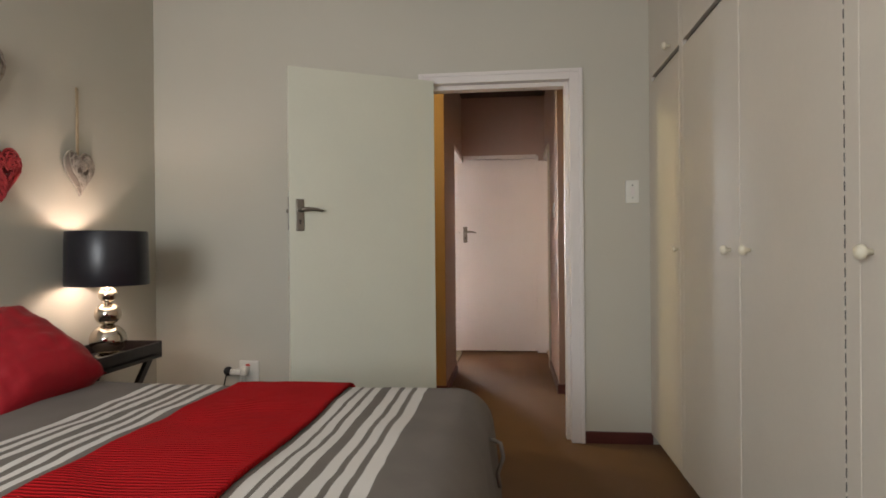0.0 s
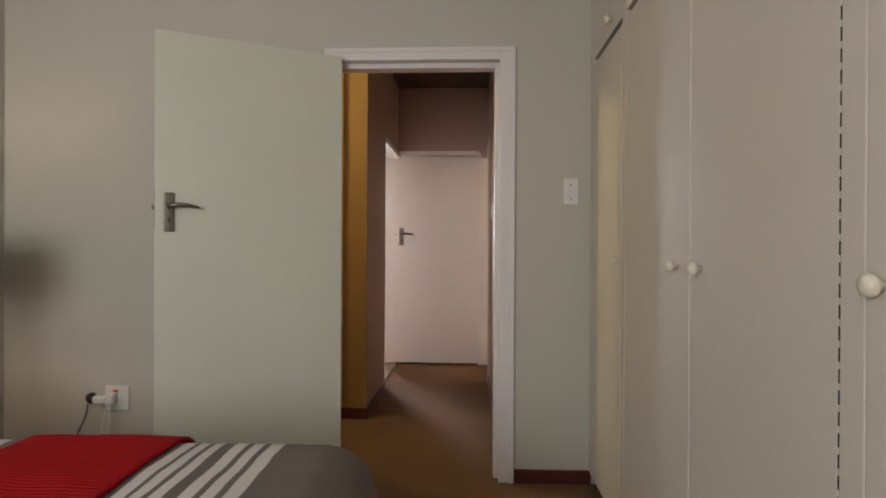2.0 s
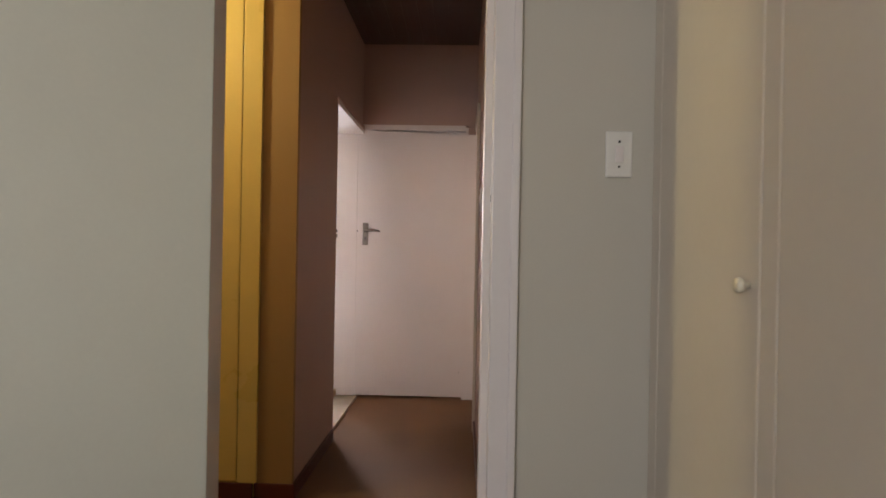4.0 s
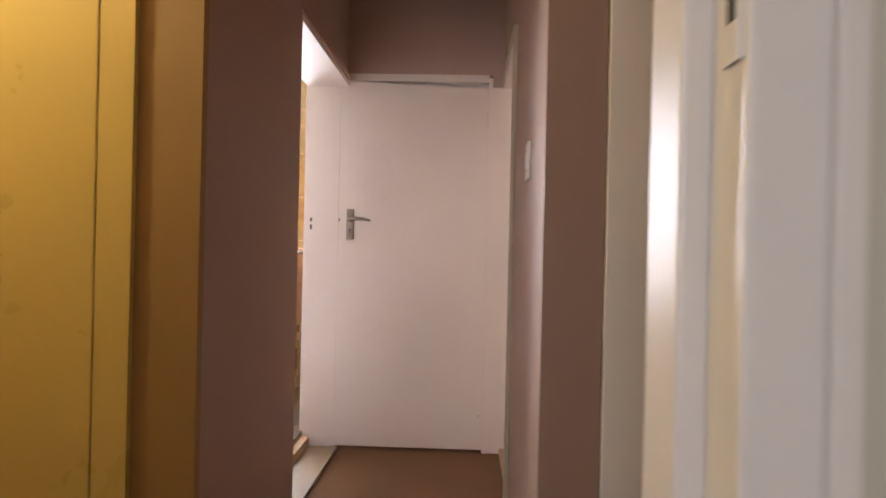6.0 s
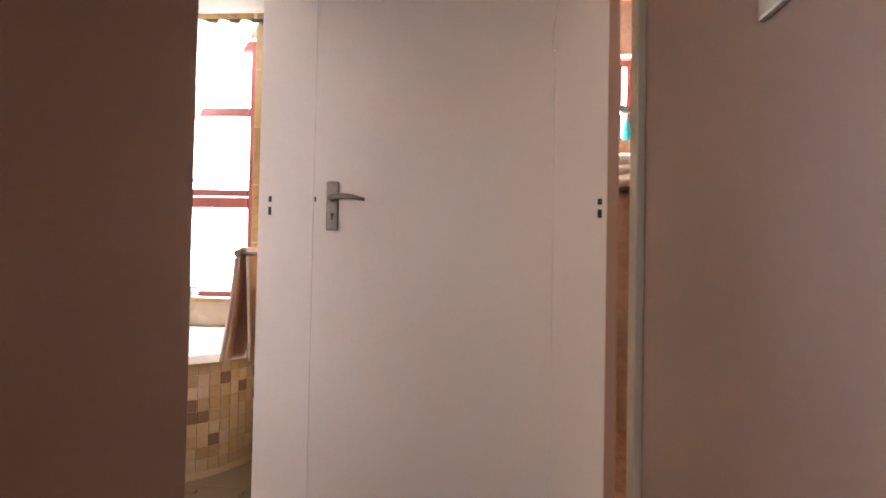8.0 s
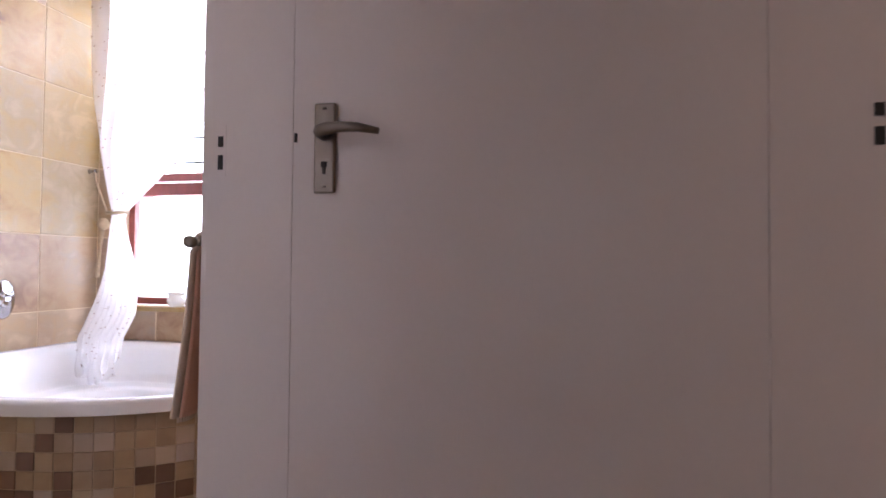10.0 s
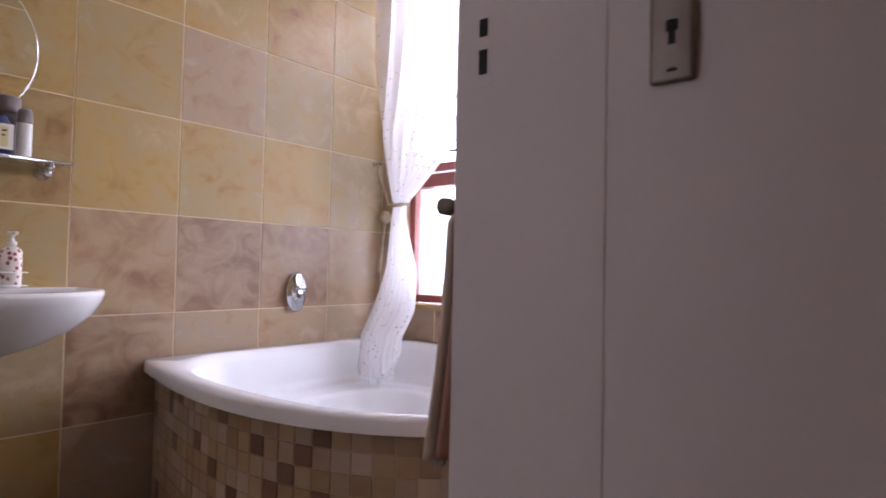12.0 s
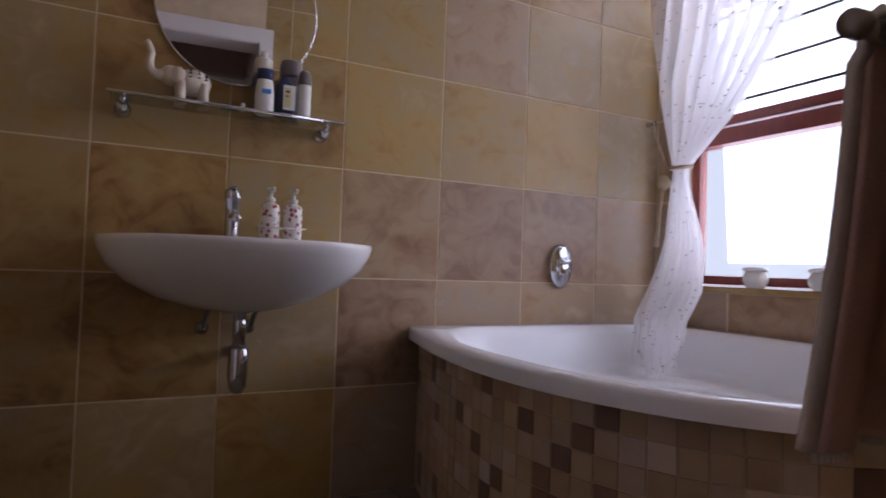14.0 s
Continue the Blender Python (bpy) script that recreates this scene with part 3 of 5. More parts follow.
tube("cable", PLASTIC, [(-1.51, -0.045, 0.355), (-1.515, -0.045, 0.28), (-1.53, -0.03, 0.15), (-1.53, -0.02, 0.005)], 0.0035, sk, 8)
tube("cable", PLASTIC, [(-1.525, -0.045, 0.355), (-1.545, -0.045, 0.27), (-1.56, -0.03, 0.15), (-1.57, -0.02, 0.005)], 0.0035, sk, 8)

# ---------------- bed ----------------
bed = thing("bed", -1.03, -2.06, 0, "double bed with grey and white striped duvet", "bed")
BX0, BX1, BY0, BY1, BZ = -2.06, -0.02, -2.86, -1.25, 0.60
boxes("base", DARKWOOD, [(BX0, BX1 - 0.06, BY0 + 0.06, BY1 - 0.06, 0.10, 0.32)], bed, 0.01)
for x in (BX0 + 0.05, BX1 - 0.2):
    for y in (BY0 + 0.1, BY1 - 0.2):
        boxes("leg", DARKWOOD, [(x, x + 0.06, y, y + 0.06, 0, 0.10)], bed, 0.004)
boxes("mattress", fabric("mattress_ticking", (0.6, 0.58, 0.54)), [(BX0, BX1 - 0.05, BY0 + 0.05, BY1 - 0.05, 0.32, 0.555)], bed, 0.04)


def drape(x0, x1, y0, y1, top, drop, r, lift=0.0, foot=True):
    """Cloth laid over the bed: flat on top, rounded over its edges, with soft folds down the sides."""
    cx, cy, hx, hy = (x0 + x1) / 2, (y0 + y1) / 2, (x1 - x0) / 2, (y1 - y0) / 2

    def f(u, v):
        px, py = (u * 2 - 1) * (hx + drop), (v * 2 - 1) * (hy + drop)
        def bend(p, h):
            e = abs(p) - (h - r)
            if e <= 0:
                return p, 0.0
            q = r * math.pi / 2
            if e < q:
                a = e / r
                return math.copysign(h - r + r * math.sin(a), p), r * (1 - math.cos(a))
            return math.copysign(h + 0.10 * (e - q), p), r + (e - q)
        x, dx = bend(px, hx) if (foot or px < 0) else (min(px, hx), 0.0)
        if not foot:
            x, dx = u * 2 * hx - hx, 0.0
        y, dy = bend(py, hy)
        d = max(dx, dy) + 0.35 * min(dx, dy)
        puff = noise.noise(Vector((cx + x, cy + y, 0)) * 3.1) * 0.010 + noise.noise(Vector((cx + x, cy + y, 3)) * 9) * 0.004
        fold = 0.016 * math.sin((x * 13 if dy > dx else y * 13) + 3 * noise.noise(Vector((x, y, 1)) * 4)) * min(1, d / 0.2)
        nx = math.copysign(fold, x) if dx > 0.02 else 0
        ny = math.copysign(fold, y) if dy > 0.02 else 0
        return Vector((cx + x + nx, cy + y + ny, max(0.04, top + lift + puff - d)))
    return f


sheet("duvet", DUVET, 110, 100, drape(BX0, BX1, BY0, BY1, BZ, 0.42, 0.12), bed, 0.012)
th = sheet("bed_throw", REDKNIT, 40, 120, drape(-0.935, -0.515, BY0 - 0.012, BY1 + 0.012, BZ + 0.014, 0.34, 0.12, foot=False), None, 0.012)
tagged(th, "red ribbed knitted throw laid across the bed", "throw")
tie = tube("tie", GREYBED, [(-0.012, -1.56, 0.50), (0.022, -1.57, 0.49), (0.03, -1.58, 0.45), (0.012, -1.585, 0.40), (0.02, -1.59, 0.36)], 0.007, bed, 8)


def cushion(name, mat, cx, cy, cz, w, h, puff, m, label):
    bm = bmesh.new()
    n = 36
    for s in (1, -1):
        g = {}
        for i in range(n + 1):
            for j in range(n + 1):
                a, b = i / n * 2 - 1, j / n * 2 - 1
                fat = max(0.0, (1 - abs(a) ** 3.4) * (1 - abs(b) ** 3.4)) ** 0.5
                pin = 1 - 0.07 * (1 - abs(a) ** 2) * abs(b) ** 4 - 0.0
                pin2 = 1 - 0.07 * (1 - abs(b) ** 2) * abs(a) ** 4
                wr = noise.noise(Vector((a * 2.2, b * 5, s * 3))) * 0.012 * fat + noise.noise(Vector((a * 7, b * 3, s))) * 0.007 + 0.010 * noise.noise(Vector((a * 4 + b * 9, b * 2, s * 5))) * max(abs(a), abs(b)) ** 2
                g[i, j] = bm.verts.new((a * w / 2 * pin2, b * h / 2 * pin, s * (fat * puff / 2 + wr * (fat > 0))))
        for i in range(n):
            for j in range(n):
                bm.faces.new((g[i, j], g[i + 1, j], g[i + 1, j + 1], g[i, j + 1]))
    bmesh.ops.remove_doubles(bm, verts=bm.verts, dist=0.0008)
    bmesh.ops.transform(bm, matrix=Matrix.Translation((cx, cy, cz)) @ m, verts=bm.verts)
    return tagged(finish(name, bm, mat, None, True), label, "cushion")


cushion("cushion", REDSATIN, -1.645, -1.60, 0.700, 0.44, 0.44, 0.30, Matrix(((0.208, -0.866, 0.450, 0), (0.934, 0.042, -0.350, 0), (0.287, 0.497, 0.820, 0), (0, 0, 0, 1))), "shiny dark red satin cushion on the bed")
cushion("pillow", GREYBED, -1.89, -1.85, 0.72, 0.42, 0.66, 0.18, Euler((0, radians(40), 0)).to_matrix().to_4x4(), "dark grey pillow propped behind a red cushion")

# ---------------- bedside ----------------
tb = thing("tray_table", -1.90, -0.81, 0, "black stained butler tray table with crossed legs", "table")
TX0, TX1, TY0, TY1, TZ = -2.06, -1.735, -1.12, -0.515, 0.628
boxes("tray", DARKWOOD, [(TX0, TX1, TY0, TY1, 0.565, 0.580)], tb, 0.003)
boxes("rim", DARKWOOD, [(TX1 - 0.014, TX1, TY0, TY1, 0.548, TZ), (TX0, TX0 + 0.014, TY0, TY1, 0.548, TZ), (TX0, TX1, TY1 - 0.014, TY1, 0.548, TZ + 0.006), (TX0, TX1, TY0, TY0 + 0.014, 0.548, TZ + 0.006)], tb, 0.004)
for x in (TX1 - 0.045, TX0 + 0.045):
    for ya, yb in ((TY0 + 0.06, TY1 - 0.06), (TY1 - 0.06, TY0 + 0.06)):
        bm = bmesh.new()
        L = math.hypot(yb - ya, 0.55)
        bm_box(bm, -0.011, 0.011, -0.018, 0.018, -L / 2, L / 2, 0.003)
        bmesh.ops.transform(bm, matrix=Matrix.Translation((x + (0.012 if ya < yb else -0.012), (ya + yb) / 2, 0.278)) @ Matrix.Rotation(-math.atan2(yb - ya, 0.55), 4, 'X'), verts=bm.verts)
        finish("leg", bm, DARKWOOD, tb)
LX, LY = -1.888, -0.72
lp = thing("table_lamp", LX, LY, 0.58, "lamp with black drum shade and stacked mirrored-glass balls", "lamp")
lathe("base", SMOKE, [(0.062, 0.580), (0.064, 0.592), (0.05, 0.598)], LX, LY, 0, lp)


def ball(cz, r, squash=0.92):
    lathe("ball", SMOKE, [(max(0.012, r * math.sin(math.pi * k / 18)), cz - squash * r * math.cos(math.pi * k / 18)) for k in range(19)], LX, LY, 0, lp, 36)


ball(0.668, 0.083)
ball(0.792, 0.061)
ball(0.886, 0.043)
tube("stem", CHROME, [(LX, LY, 0.90), (LX, LY, 1.02)], 0.008, lp)
lathe("shade", [SHADE], [(0.183, 0.932), (0.185, 0.936), (0.180, 1.188), (0.178, 1.192), (0.176, 1.188), (0.181, 0.936), (0.183, 0.932)], LX, LY, 0, lp, 64, caps=False)
lathe("shade_lining", [SHADEIN], [(0.1795, 0.938), (0.1750, 1.186)], LX, LY, 0, lp, 64, caps=False)
tube("shade_ring", CHROME, [(LX - 0.174, LY, 1.16), (LX, LY, 1.15), (LX + 0.174, LY, 1.16)], 0.002, lp, 6)

# ---------------- wicker hearts ----------------


def heart_xy(a):
    x = 16 * math.sin(a) ** 3
    y = 13 * math.cos(a) - 5 * math.cos(2 * a) - 2 * math.cos(3 * a) - math.cos(4 * a)
    return x / 34, (y + 2.5) / 29


def wicker_heart(name, mat, yc, zc, w, h, label, strap_top=0.0, seed=1, loops=70):
    ob = thing(name, XL, yc, zc, label, "wall hanging")
    rnd = random.Random(seed)
    bm = bmesh.new()
    n = 48
    rings = []
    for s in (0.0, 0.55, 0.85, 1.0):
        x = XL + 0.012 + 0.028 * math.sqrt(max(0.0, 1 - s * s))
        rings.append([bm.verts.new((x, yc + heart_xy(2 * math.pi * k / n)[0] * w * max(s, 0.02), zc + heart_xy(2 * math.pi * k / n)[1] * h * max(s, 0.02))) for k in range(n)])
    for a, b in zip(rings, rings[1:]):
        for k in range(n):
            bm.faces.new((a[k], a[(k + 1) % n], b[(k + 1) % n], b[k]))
    # the core's dark colour paints the shade seen between the canes
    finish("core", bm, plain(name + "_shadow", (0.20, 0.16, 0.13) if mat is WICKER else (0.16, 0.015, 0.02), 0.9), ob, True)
    for q in range(loops):
        a0, s0 = rnd.uniform(0, 2 * math.pi), rnd.uniform(0.15, 1.0)
        a1, s1 = a0 + rnd.uniform(0.5, 2.2), rnd.uniform(0.15, 1.0)
        pts = []
        for k in range(6):
            t_ = k / 5
            a, s = a0 + (a1 - a0) * t_, s0 + (s1 - s0) * t_
            hx, hy = heart_xy(a)
            pts.append((XL + 0.018 + 0.030 * math.sqrt(max(0.0, 1 - s * s)), yc + hx * w * s, zc + hy * h * s))
        tube("cane", mat, pts, 0.0028, ob, 5)
    tube("cane", mat, [(XL + 0.014, yc + heart_xy(2 * math.pi * k / 40)[0] * w, zc + heart_xy(2 * math.pi * k / 40)[1] * h) for k in range(41)], 0.005, ob, 6)
    if strap_top:
        boxes("ribbon", TWINE, [(XL + 0.004, XL + 0.008, yc - 0.009, yc + 0.009, zc + h * 0.3, strap_top)], ob)
        lathe("nail", STEEL, [(0.004, 0.0), (0.008, 0.006), (0.004, 0.009)], XL, yc, strap_top - 0.01, ob, 10, axis='X')


wicker_heart("wicker_heart", WICKER, -0.668, 1.480, 0.215, 0.215, "whitewashed wicker heart hanging from a jute ribbon", 1.91, 1)
wicker_heart("wicker_heart", REDWICK, -1.135, 1.425, 0.22, 0.23, "red painted wicker heart on the wall", 0.0, 2)
wicker_heart("wicker_heart", WICKER, -1.215, 1.83, 0.22, 0.25, "whitewashed wicker heart on the wall", 0.0, 3)

# ---------------- bathroom shell ----------------
WX0, WX1, WZ0, WZ1 = -2.262, -1.30, 0.80, 2.40
HB = 2.62
wall_basin = structure(boxes("wall_basin", GROUT, [(XB - 0.15, XB - 0.0015, 1.6, YW + 0.15, 0, HB)]), "wall of large stone-look tiles with pale grout")
wall_window = structure(boxes("wall_window", GROUT, [(XB - 0.0015, WX0, YW + 0.0015, YW + 0.15, 0, HB), (WX1, XI, YW + 0.0015, YW + 0.15, 0, HB), (WX0, WX1, YW + 0.0015, YW + 0.15, 0, WZ0), (WX0, WX1, YW + 0.0015, YW + 0.15, WZ1, HB)]), "tiled wall with a tall window opening")
wall_doorside = structure(boxes("wall_doorside", GROUT, [(XI + 0.0015, -0.601, YE + 0.032, YW + 0.15, 0, HB), (XI + 0.0015, -0.601, 1.6, 1.867, 0, HB), (XI + 0.0015, -0.601, 1.867, YE + 0.032, 2.04, HB), (-0.60, -0.5, 3.16, YW + 0.15, 0, HB)]), "tiled bathroom wall beside the doorway")
structure(boxes("wall_bath_south", TILE, [(XB - 0.0015, -0.60, 1.71, 1.82, 0, HB)]), "plain tiled bathroom wall")
structure(boxes("floor_bathroom", GROUT, [(XB - 0.0015, XI, 1.82, YW + 0.0015, -0.1, FB - 0.008), (XI, -0.62, 1.925, YE, -0.1, FB - 0.03)]), "raised bathroom floor of beige tiles")
structure(boxes("ceiling_bathroom", CEIL, [(XB - 0.15, -0.5, 1.6, YW + 0.15, HB, HB + 0.1)]), "white bathroom ceiling")
structure(boxes("cornice", CEIL, [(XB - 0.004, XI, YW - 0.07, YW + 0.004, HB - 0.07, HB), (XB - 0.004, XB + 0.07, 1.82, YW - 0.07, HB - 0.07, HB), (XI - 0.07, XI + 0.004, 1.82, YW - 0.07, HB - 0.07, HB)], bevel=0.02), "white plaster cornice")
structure(boxes("threshold", FLOORTILE, [(-0.619, CL - 0.01, 1.927, YE - 0.014, -0.02, 0.018)], bevel=0.004), "pale tiled threshold step")

# right-hand room seen through the second doorway
structure(boxes("wall_shower_north", ORANGE, [(0.45, 0.62, YW, YW + 0.15, 0, HB), (0.99, 1.9, YW, YW + 0.15, 0, HB), (0.62, 0.99, YW, YW + 0.15, 0, 1.79), (0.62, 0.99, YW, YW + 0.15, 2.30, HB)]), "terracotta tiled wall with a small window")
structure(boxes("wall_shower_east", ORANGE, [(1.9, 2.0, 2.0, YW + 0.15, 0, HB)]), "terracotta tiled wall")
structure(boxes("wall_shower_west", ORANGE, [(0.45, 0.60, 3.16, YW, 0, HB)]), "terracotta tiled wall")
structure(boxes("wall_shower_south", ORANGE, [(0.58, 2.0, 1.9, 2.0, 0, HB)]), "terracotta tiled wall")
structure(boxes("ceiling_shower", CEIL, [(0.45, 2.0, 1.9, YW + 0.15, HB, HB + 0.1)]), "white ceiling")
shower_floor = structure(boxes("floor_shower", GROUT, [(0.45, 1.95, 2.0, YW, -0.1, 0.082), (0.42, 0.525, 2.18, YE, -0.02, 0.03)]), "raised floor of orange parquet-like tiles")

# window
win = structure(boxes("window_1", FRAMEWOOD, [
    (WX0, WX0 + 0.036, YW + 0.075, YW + 0.12, WZ0 + 0.01, WZ1), (WX1 - 0.05, WX1, YW + 0.06, YW + 0.12, WZ0 + 0.01, WZ1),
    (WX0 + 0.035, WX1 - 0.05, YW + 0.06, YW + 0.12, WZ0 + 0.01, WZ0 + 0.045), (WX0 + 0.035, WX1 - 0.05, YW + 0.06, YW + 0.12, WZ1 - 0.05, WZ1),
    (WX0 + 0.035, WX1 - 0.05, YW + 0.045, YW + 0.12, 1.362, 1.425), (WX0 + 0.035, WX1 - 0.05, YW + 0.05, YW + 0.09, 1.435, 1.475),
    (WX0 + 0.035, WX1 - 0.05, YW + 0.05, YW + 0.12, 1.93, 1.985)], bevel=0.004), "red-brown timber window frame")
pane = boxes("pane", GLASS, [(WX0 + 0.035, WX1 - 0.05, YW + 0.095, YW + 0.099, WZ0 + 0.045, 1.362), (WX0 + 0.035, WX1 - 0.05, YW + 0.095, YW + 0.099, 1.475, WZ1 - 0.05)], win)
pane.visible_shadow = False
DARKBAR = plain("dark_iron", (0.05, 0.05, 0.05), 0.5, 0.6)
bars = boxes("burglar_bar", DARKBAR, [(WX0 + 0.035, WX1 - 0.05, YW + 0.070, YW + 0.078, z - 0.005, z + 0.005) for z in (1.53, 1.655, 1.78, 1.88, 2.10, 2.22)], win)
structure(boxes("window_sill", TILE, [(WX0, WX1, YW - 0.012, YW + 0.06, WZ0 - 0.02, WZ0 + 0.004)], bevel=0.004), "narrow tiled window sill")
structure(boxes("window_2", FRAMEWOOD, [(0.62, 0.65, YW + 0.08, YW + 0.12, 1.80, 2.29), (0.955, 0.985, YW + 0.08, YW + 0.12, 1.80, 2.29), (0.65, 0.955, YW + 0.08, YW + 0.12, 1.795, 1.825), (0.65, 0.955, YW + 0.08, YW + 0.12, 2.25, 2.29),
                                        (0.885, 0.925, YW + 0.07, YW + 0.12, 1.825, 2.25), (0.65, 0.885, YW + 0.08, YW + 0.12, 2.19, 2.215), (0.65, 0.885, YW + 0.09, YW + 0.11, 2.02, 2.035)], bevel=0.003), "small red-brown timber window")
structure(boxes("backdrop", GLOW, [(-5.5, 4.5, 7.0, 7.05, -0.5, 5.0)]), "overexposed daylight outside the windows")
structure(boxes("ground", BRICK, [(-30, 30, -30, 60, -0.4, -0.15)]), "paved ground outside")

# ---------------- bath ----------------
bath = thing("corner_bath", -1.66, 3.85, FB, "white acrylic corner bath with mosaic-tiled front", "bath")
BA, BN = 1.47, 6.0


def front_depth(dx, inset=0.0):
    """Depth of the bath out from the window wall, at dx from the basin wall."""
    t = min(1.0, dx / (BA - inset))
    b = 1.155 + 0.128 * math.sin(math.pi * min(1, dx / BA) ** 1.05) - inset
    return b * max(0.0, 1 - t ** BN) ** (1 / BN)


def outline(inset, n=90):
    """Front curve from the basin wall round to the window wall."""
    pts = []
    for k in range(n + 1):
        a = k / n * math.pi / 2
        dx = (BA - inset) * math.sin(a) ** (2 / BN) if k < n else BA - inset
        pts.append((XB + 0.002 + dx, YW - 0.002 - front_depth(dx, inset)))
    return pts


CX, CY = XB + 0.70, YW - 0.60


def reach(theta, inset):
    """Distance from the bath's middle to its outline along an angle."""
    c, s = math.cos(theta), math.sin(theta)
    lo, hi = 0.0, 2.0
    for _ in range(30):
        m = (lo + hi) / 2
        x, y = CX + c * m - XB - 0.002, YW - 0.002 - CY - s * m
        ok = x > 0 and y > 0 and x < BA - inset and y < front_depth(x, inset)
        lo, hi = (m, hi) if ok else (lo, m)
    return lo


NT = 160
ths = [2 * math.pi * k / NT for k in range(NT)]
outer = [reach(t, 0.0) for t in ths]
raw = []
for t, o in zip(ths, outer):
    se = (abs(math.cos(t) / 0.66) ** 2.6 + abs(math.sin(t) / 0.56) ** 2.6) ** (-1 / 2.6)
    raw.append(min(o - 0.07, se * 1.06))
for _ in range(4):
    raw = [(raw[k - 1] + raw[k] * 2 + raw[(k + 1) % NT]) / 4 for k in range(NT)]
bm = bmesh.new()
prof = [(outer, 1.0, 0.598, 0.598), (outer, 1.0, 0.628, 0.628), (outer, 0.994, 0.636, 0.636), (raw, 1.03, 0.636, 0.636), (raw, 1.0, 0.630, 0.630), (raw, 0.97, 0.600, 0.600), (raw, 0.945, 0.53, 0.50),
        (raw, 0.92, 0.47, 0.462), (raw, 0.86, 0.36, 0.455), (raw, 0.78, 0.29, 0.452), (raw, 0.735, 0.278, 0.448), (raw, 0.715, 0.276, 0.436), (raw, 0.68, 0.272, 0.34), (raw, 0.64, 0.268, 0.285), (raw, 0.55, 0.264, 0.265), (raw, 0.02, 0.26, 0.26)]


def bench(t):
    """How far the moulded corner seat reaches at an angle about the middle."""
    d = abs((t - math.radians(128) + math.pi) % (2 * math.pi) - math.pi)
    k = max(0.0, min(1.0, (math.radians(78) - d) / math.radians(16)))
    return k * k * (3 - 2 * k)


rings = [[bm.verts.new((CX + math.cos(t) * r * s, CY + math.sin(t) * r * s, z + (zb - z) * bench(t))) for t, r in zip(ths, rad)] for rad, s, z, zb in prof]
for a, b in zip(rings, rings[1:]):
    for k in range(NT):
        bm.faces.new((a[k], a[(k + 1) % NT], b[(k + 1) % NT], b[k]))
finish("tub", bm, ACRYL, bath, True)
curve = outline(0.058, 160)
bm = bmesh.new()
back = outline(0.0525, 160)
vb = [(bm.verts.new((x, y, FB)), bm.verts.new((x, y, 0.596))) for x, y in back]
for p, q in zip(vb, vb[1:]):
    bm.faces.new((p[0], q[0], q[1], p[1]))
panel = finish("panel", bm, GROUT, bath, True)
boxes("foot_strip", FLOORTILE, [(XB, -1.05, 3.27, 3.30, FB - 0.01, FB + 0.012)], bath, 0.003)

mx = thing("bath_mixer", XB, 3.953, 0.86, "chrome oval bath mixer plate on the tiled wall", "tap")
lathe("plate", CHROME, [(0.055, 0.0), (0.057, 0.006), (0.050, 0.012)], XB + 0.008, 3.953, 0.86, mx, 40, sx=0.95, sy=1.50, axis='X')
lathe("boss", CHROME, [(0.034, 0.010), (0.034, 0.018), (0.030, 0.022)], XB + 0.008, 3.953, 0.862, mx, 28, axis='X')
boxes("lever", CHROME, [(XB + 0.026, XB + 0.046, 3.927, 3.979, 0.870, 0.890), (XB + 0.020, XB + 0.036, 3.931, 3.975, 0.826, 0.872)], mx, 0.007, True)

# ---------------- curtain ----------------
cu = thing("curtain", -2.2, YW - 0.08, 0.47, "white sheer curtain with small sprigs, tied back, hanging into the bath", "curtain")


def lerp(keys, z):
    for (z0, v0), (z1, v1) in zip(keys, keys[1:]):
        if z0 <= z <= z1:
            t = (z - z0) / (z1 - z0)
            t = t * t * (3 - 2 * t) if v0 != v1 else t
            return v0 + (v1 - v0) * t
    return keys[0][1] if z < keys[0][0] else keys[-1][1]


def piece(keys, z):
    for (z0, v0), (z1, v1) in zip(keys, keys[1:]):
        if z <= z1:
            return v0 + (v1 - v0) * (z - z0) / (z1 - z0)
    return keys[-1][1]


LEFT = [(0.46, -2.245), (0.62, -2.265), (0.95, -2.250), (1.20, -2.222), (1.26, -2.212), (1.34, -2.235), (1.6, -2.31), (2.0, -2.335), (2.47, -2.345)]
RIGHT = [(0.46, -2.055), (0.60, -2.03), (0.78, -2.01), (1.0, -2.085), (1.20, -2.150), (1.26, -2.152), (1.34, -2.06), (1.40, -1.99), (1.55, -1.86), (1.76, -1.705), (2.0, -1.58), (2.25, -1.40), (2.47, -1.27)]


def curtain_at(u, v, off=0.0):
    z = 0.46 + v * 2.01
    l, r = piece(LEFT, z), piece(RIGHT, z)
    w = r - l
    amp = 0.012 + 0.022 * min(1, w / 0.5)
    ph = u * 8 * math.pi * 2 + 2.2 * noise.noise(Vector((u * 3, v * 2.5, 4))) + 1.5 * math.sin(v * 5 + u * 4)
    x = l + w * u + 0.2 * amp * math.sin(ph + 1)
    y = YW - 0.085 + amp * math.sin(ph) - 0.14 * min(1.0, max(0.0, (1.0 - z) / 0.33)) ** 1.5 + off
    if v < 0.08:
        k = 1 - v / 0.08
        z += (0.022 + 0.022 * math.sin(u * 9) + 0.008 * math.sin(u * 41)) * k
        y += 0.020 * math.sin(u * 37 + v * 60) * k - 0.02 * k
    return Vector((x, y, z))


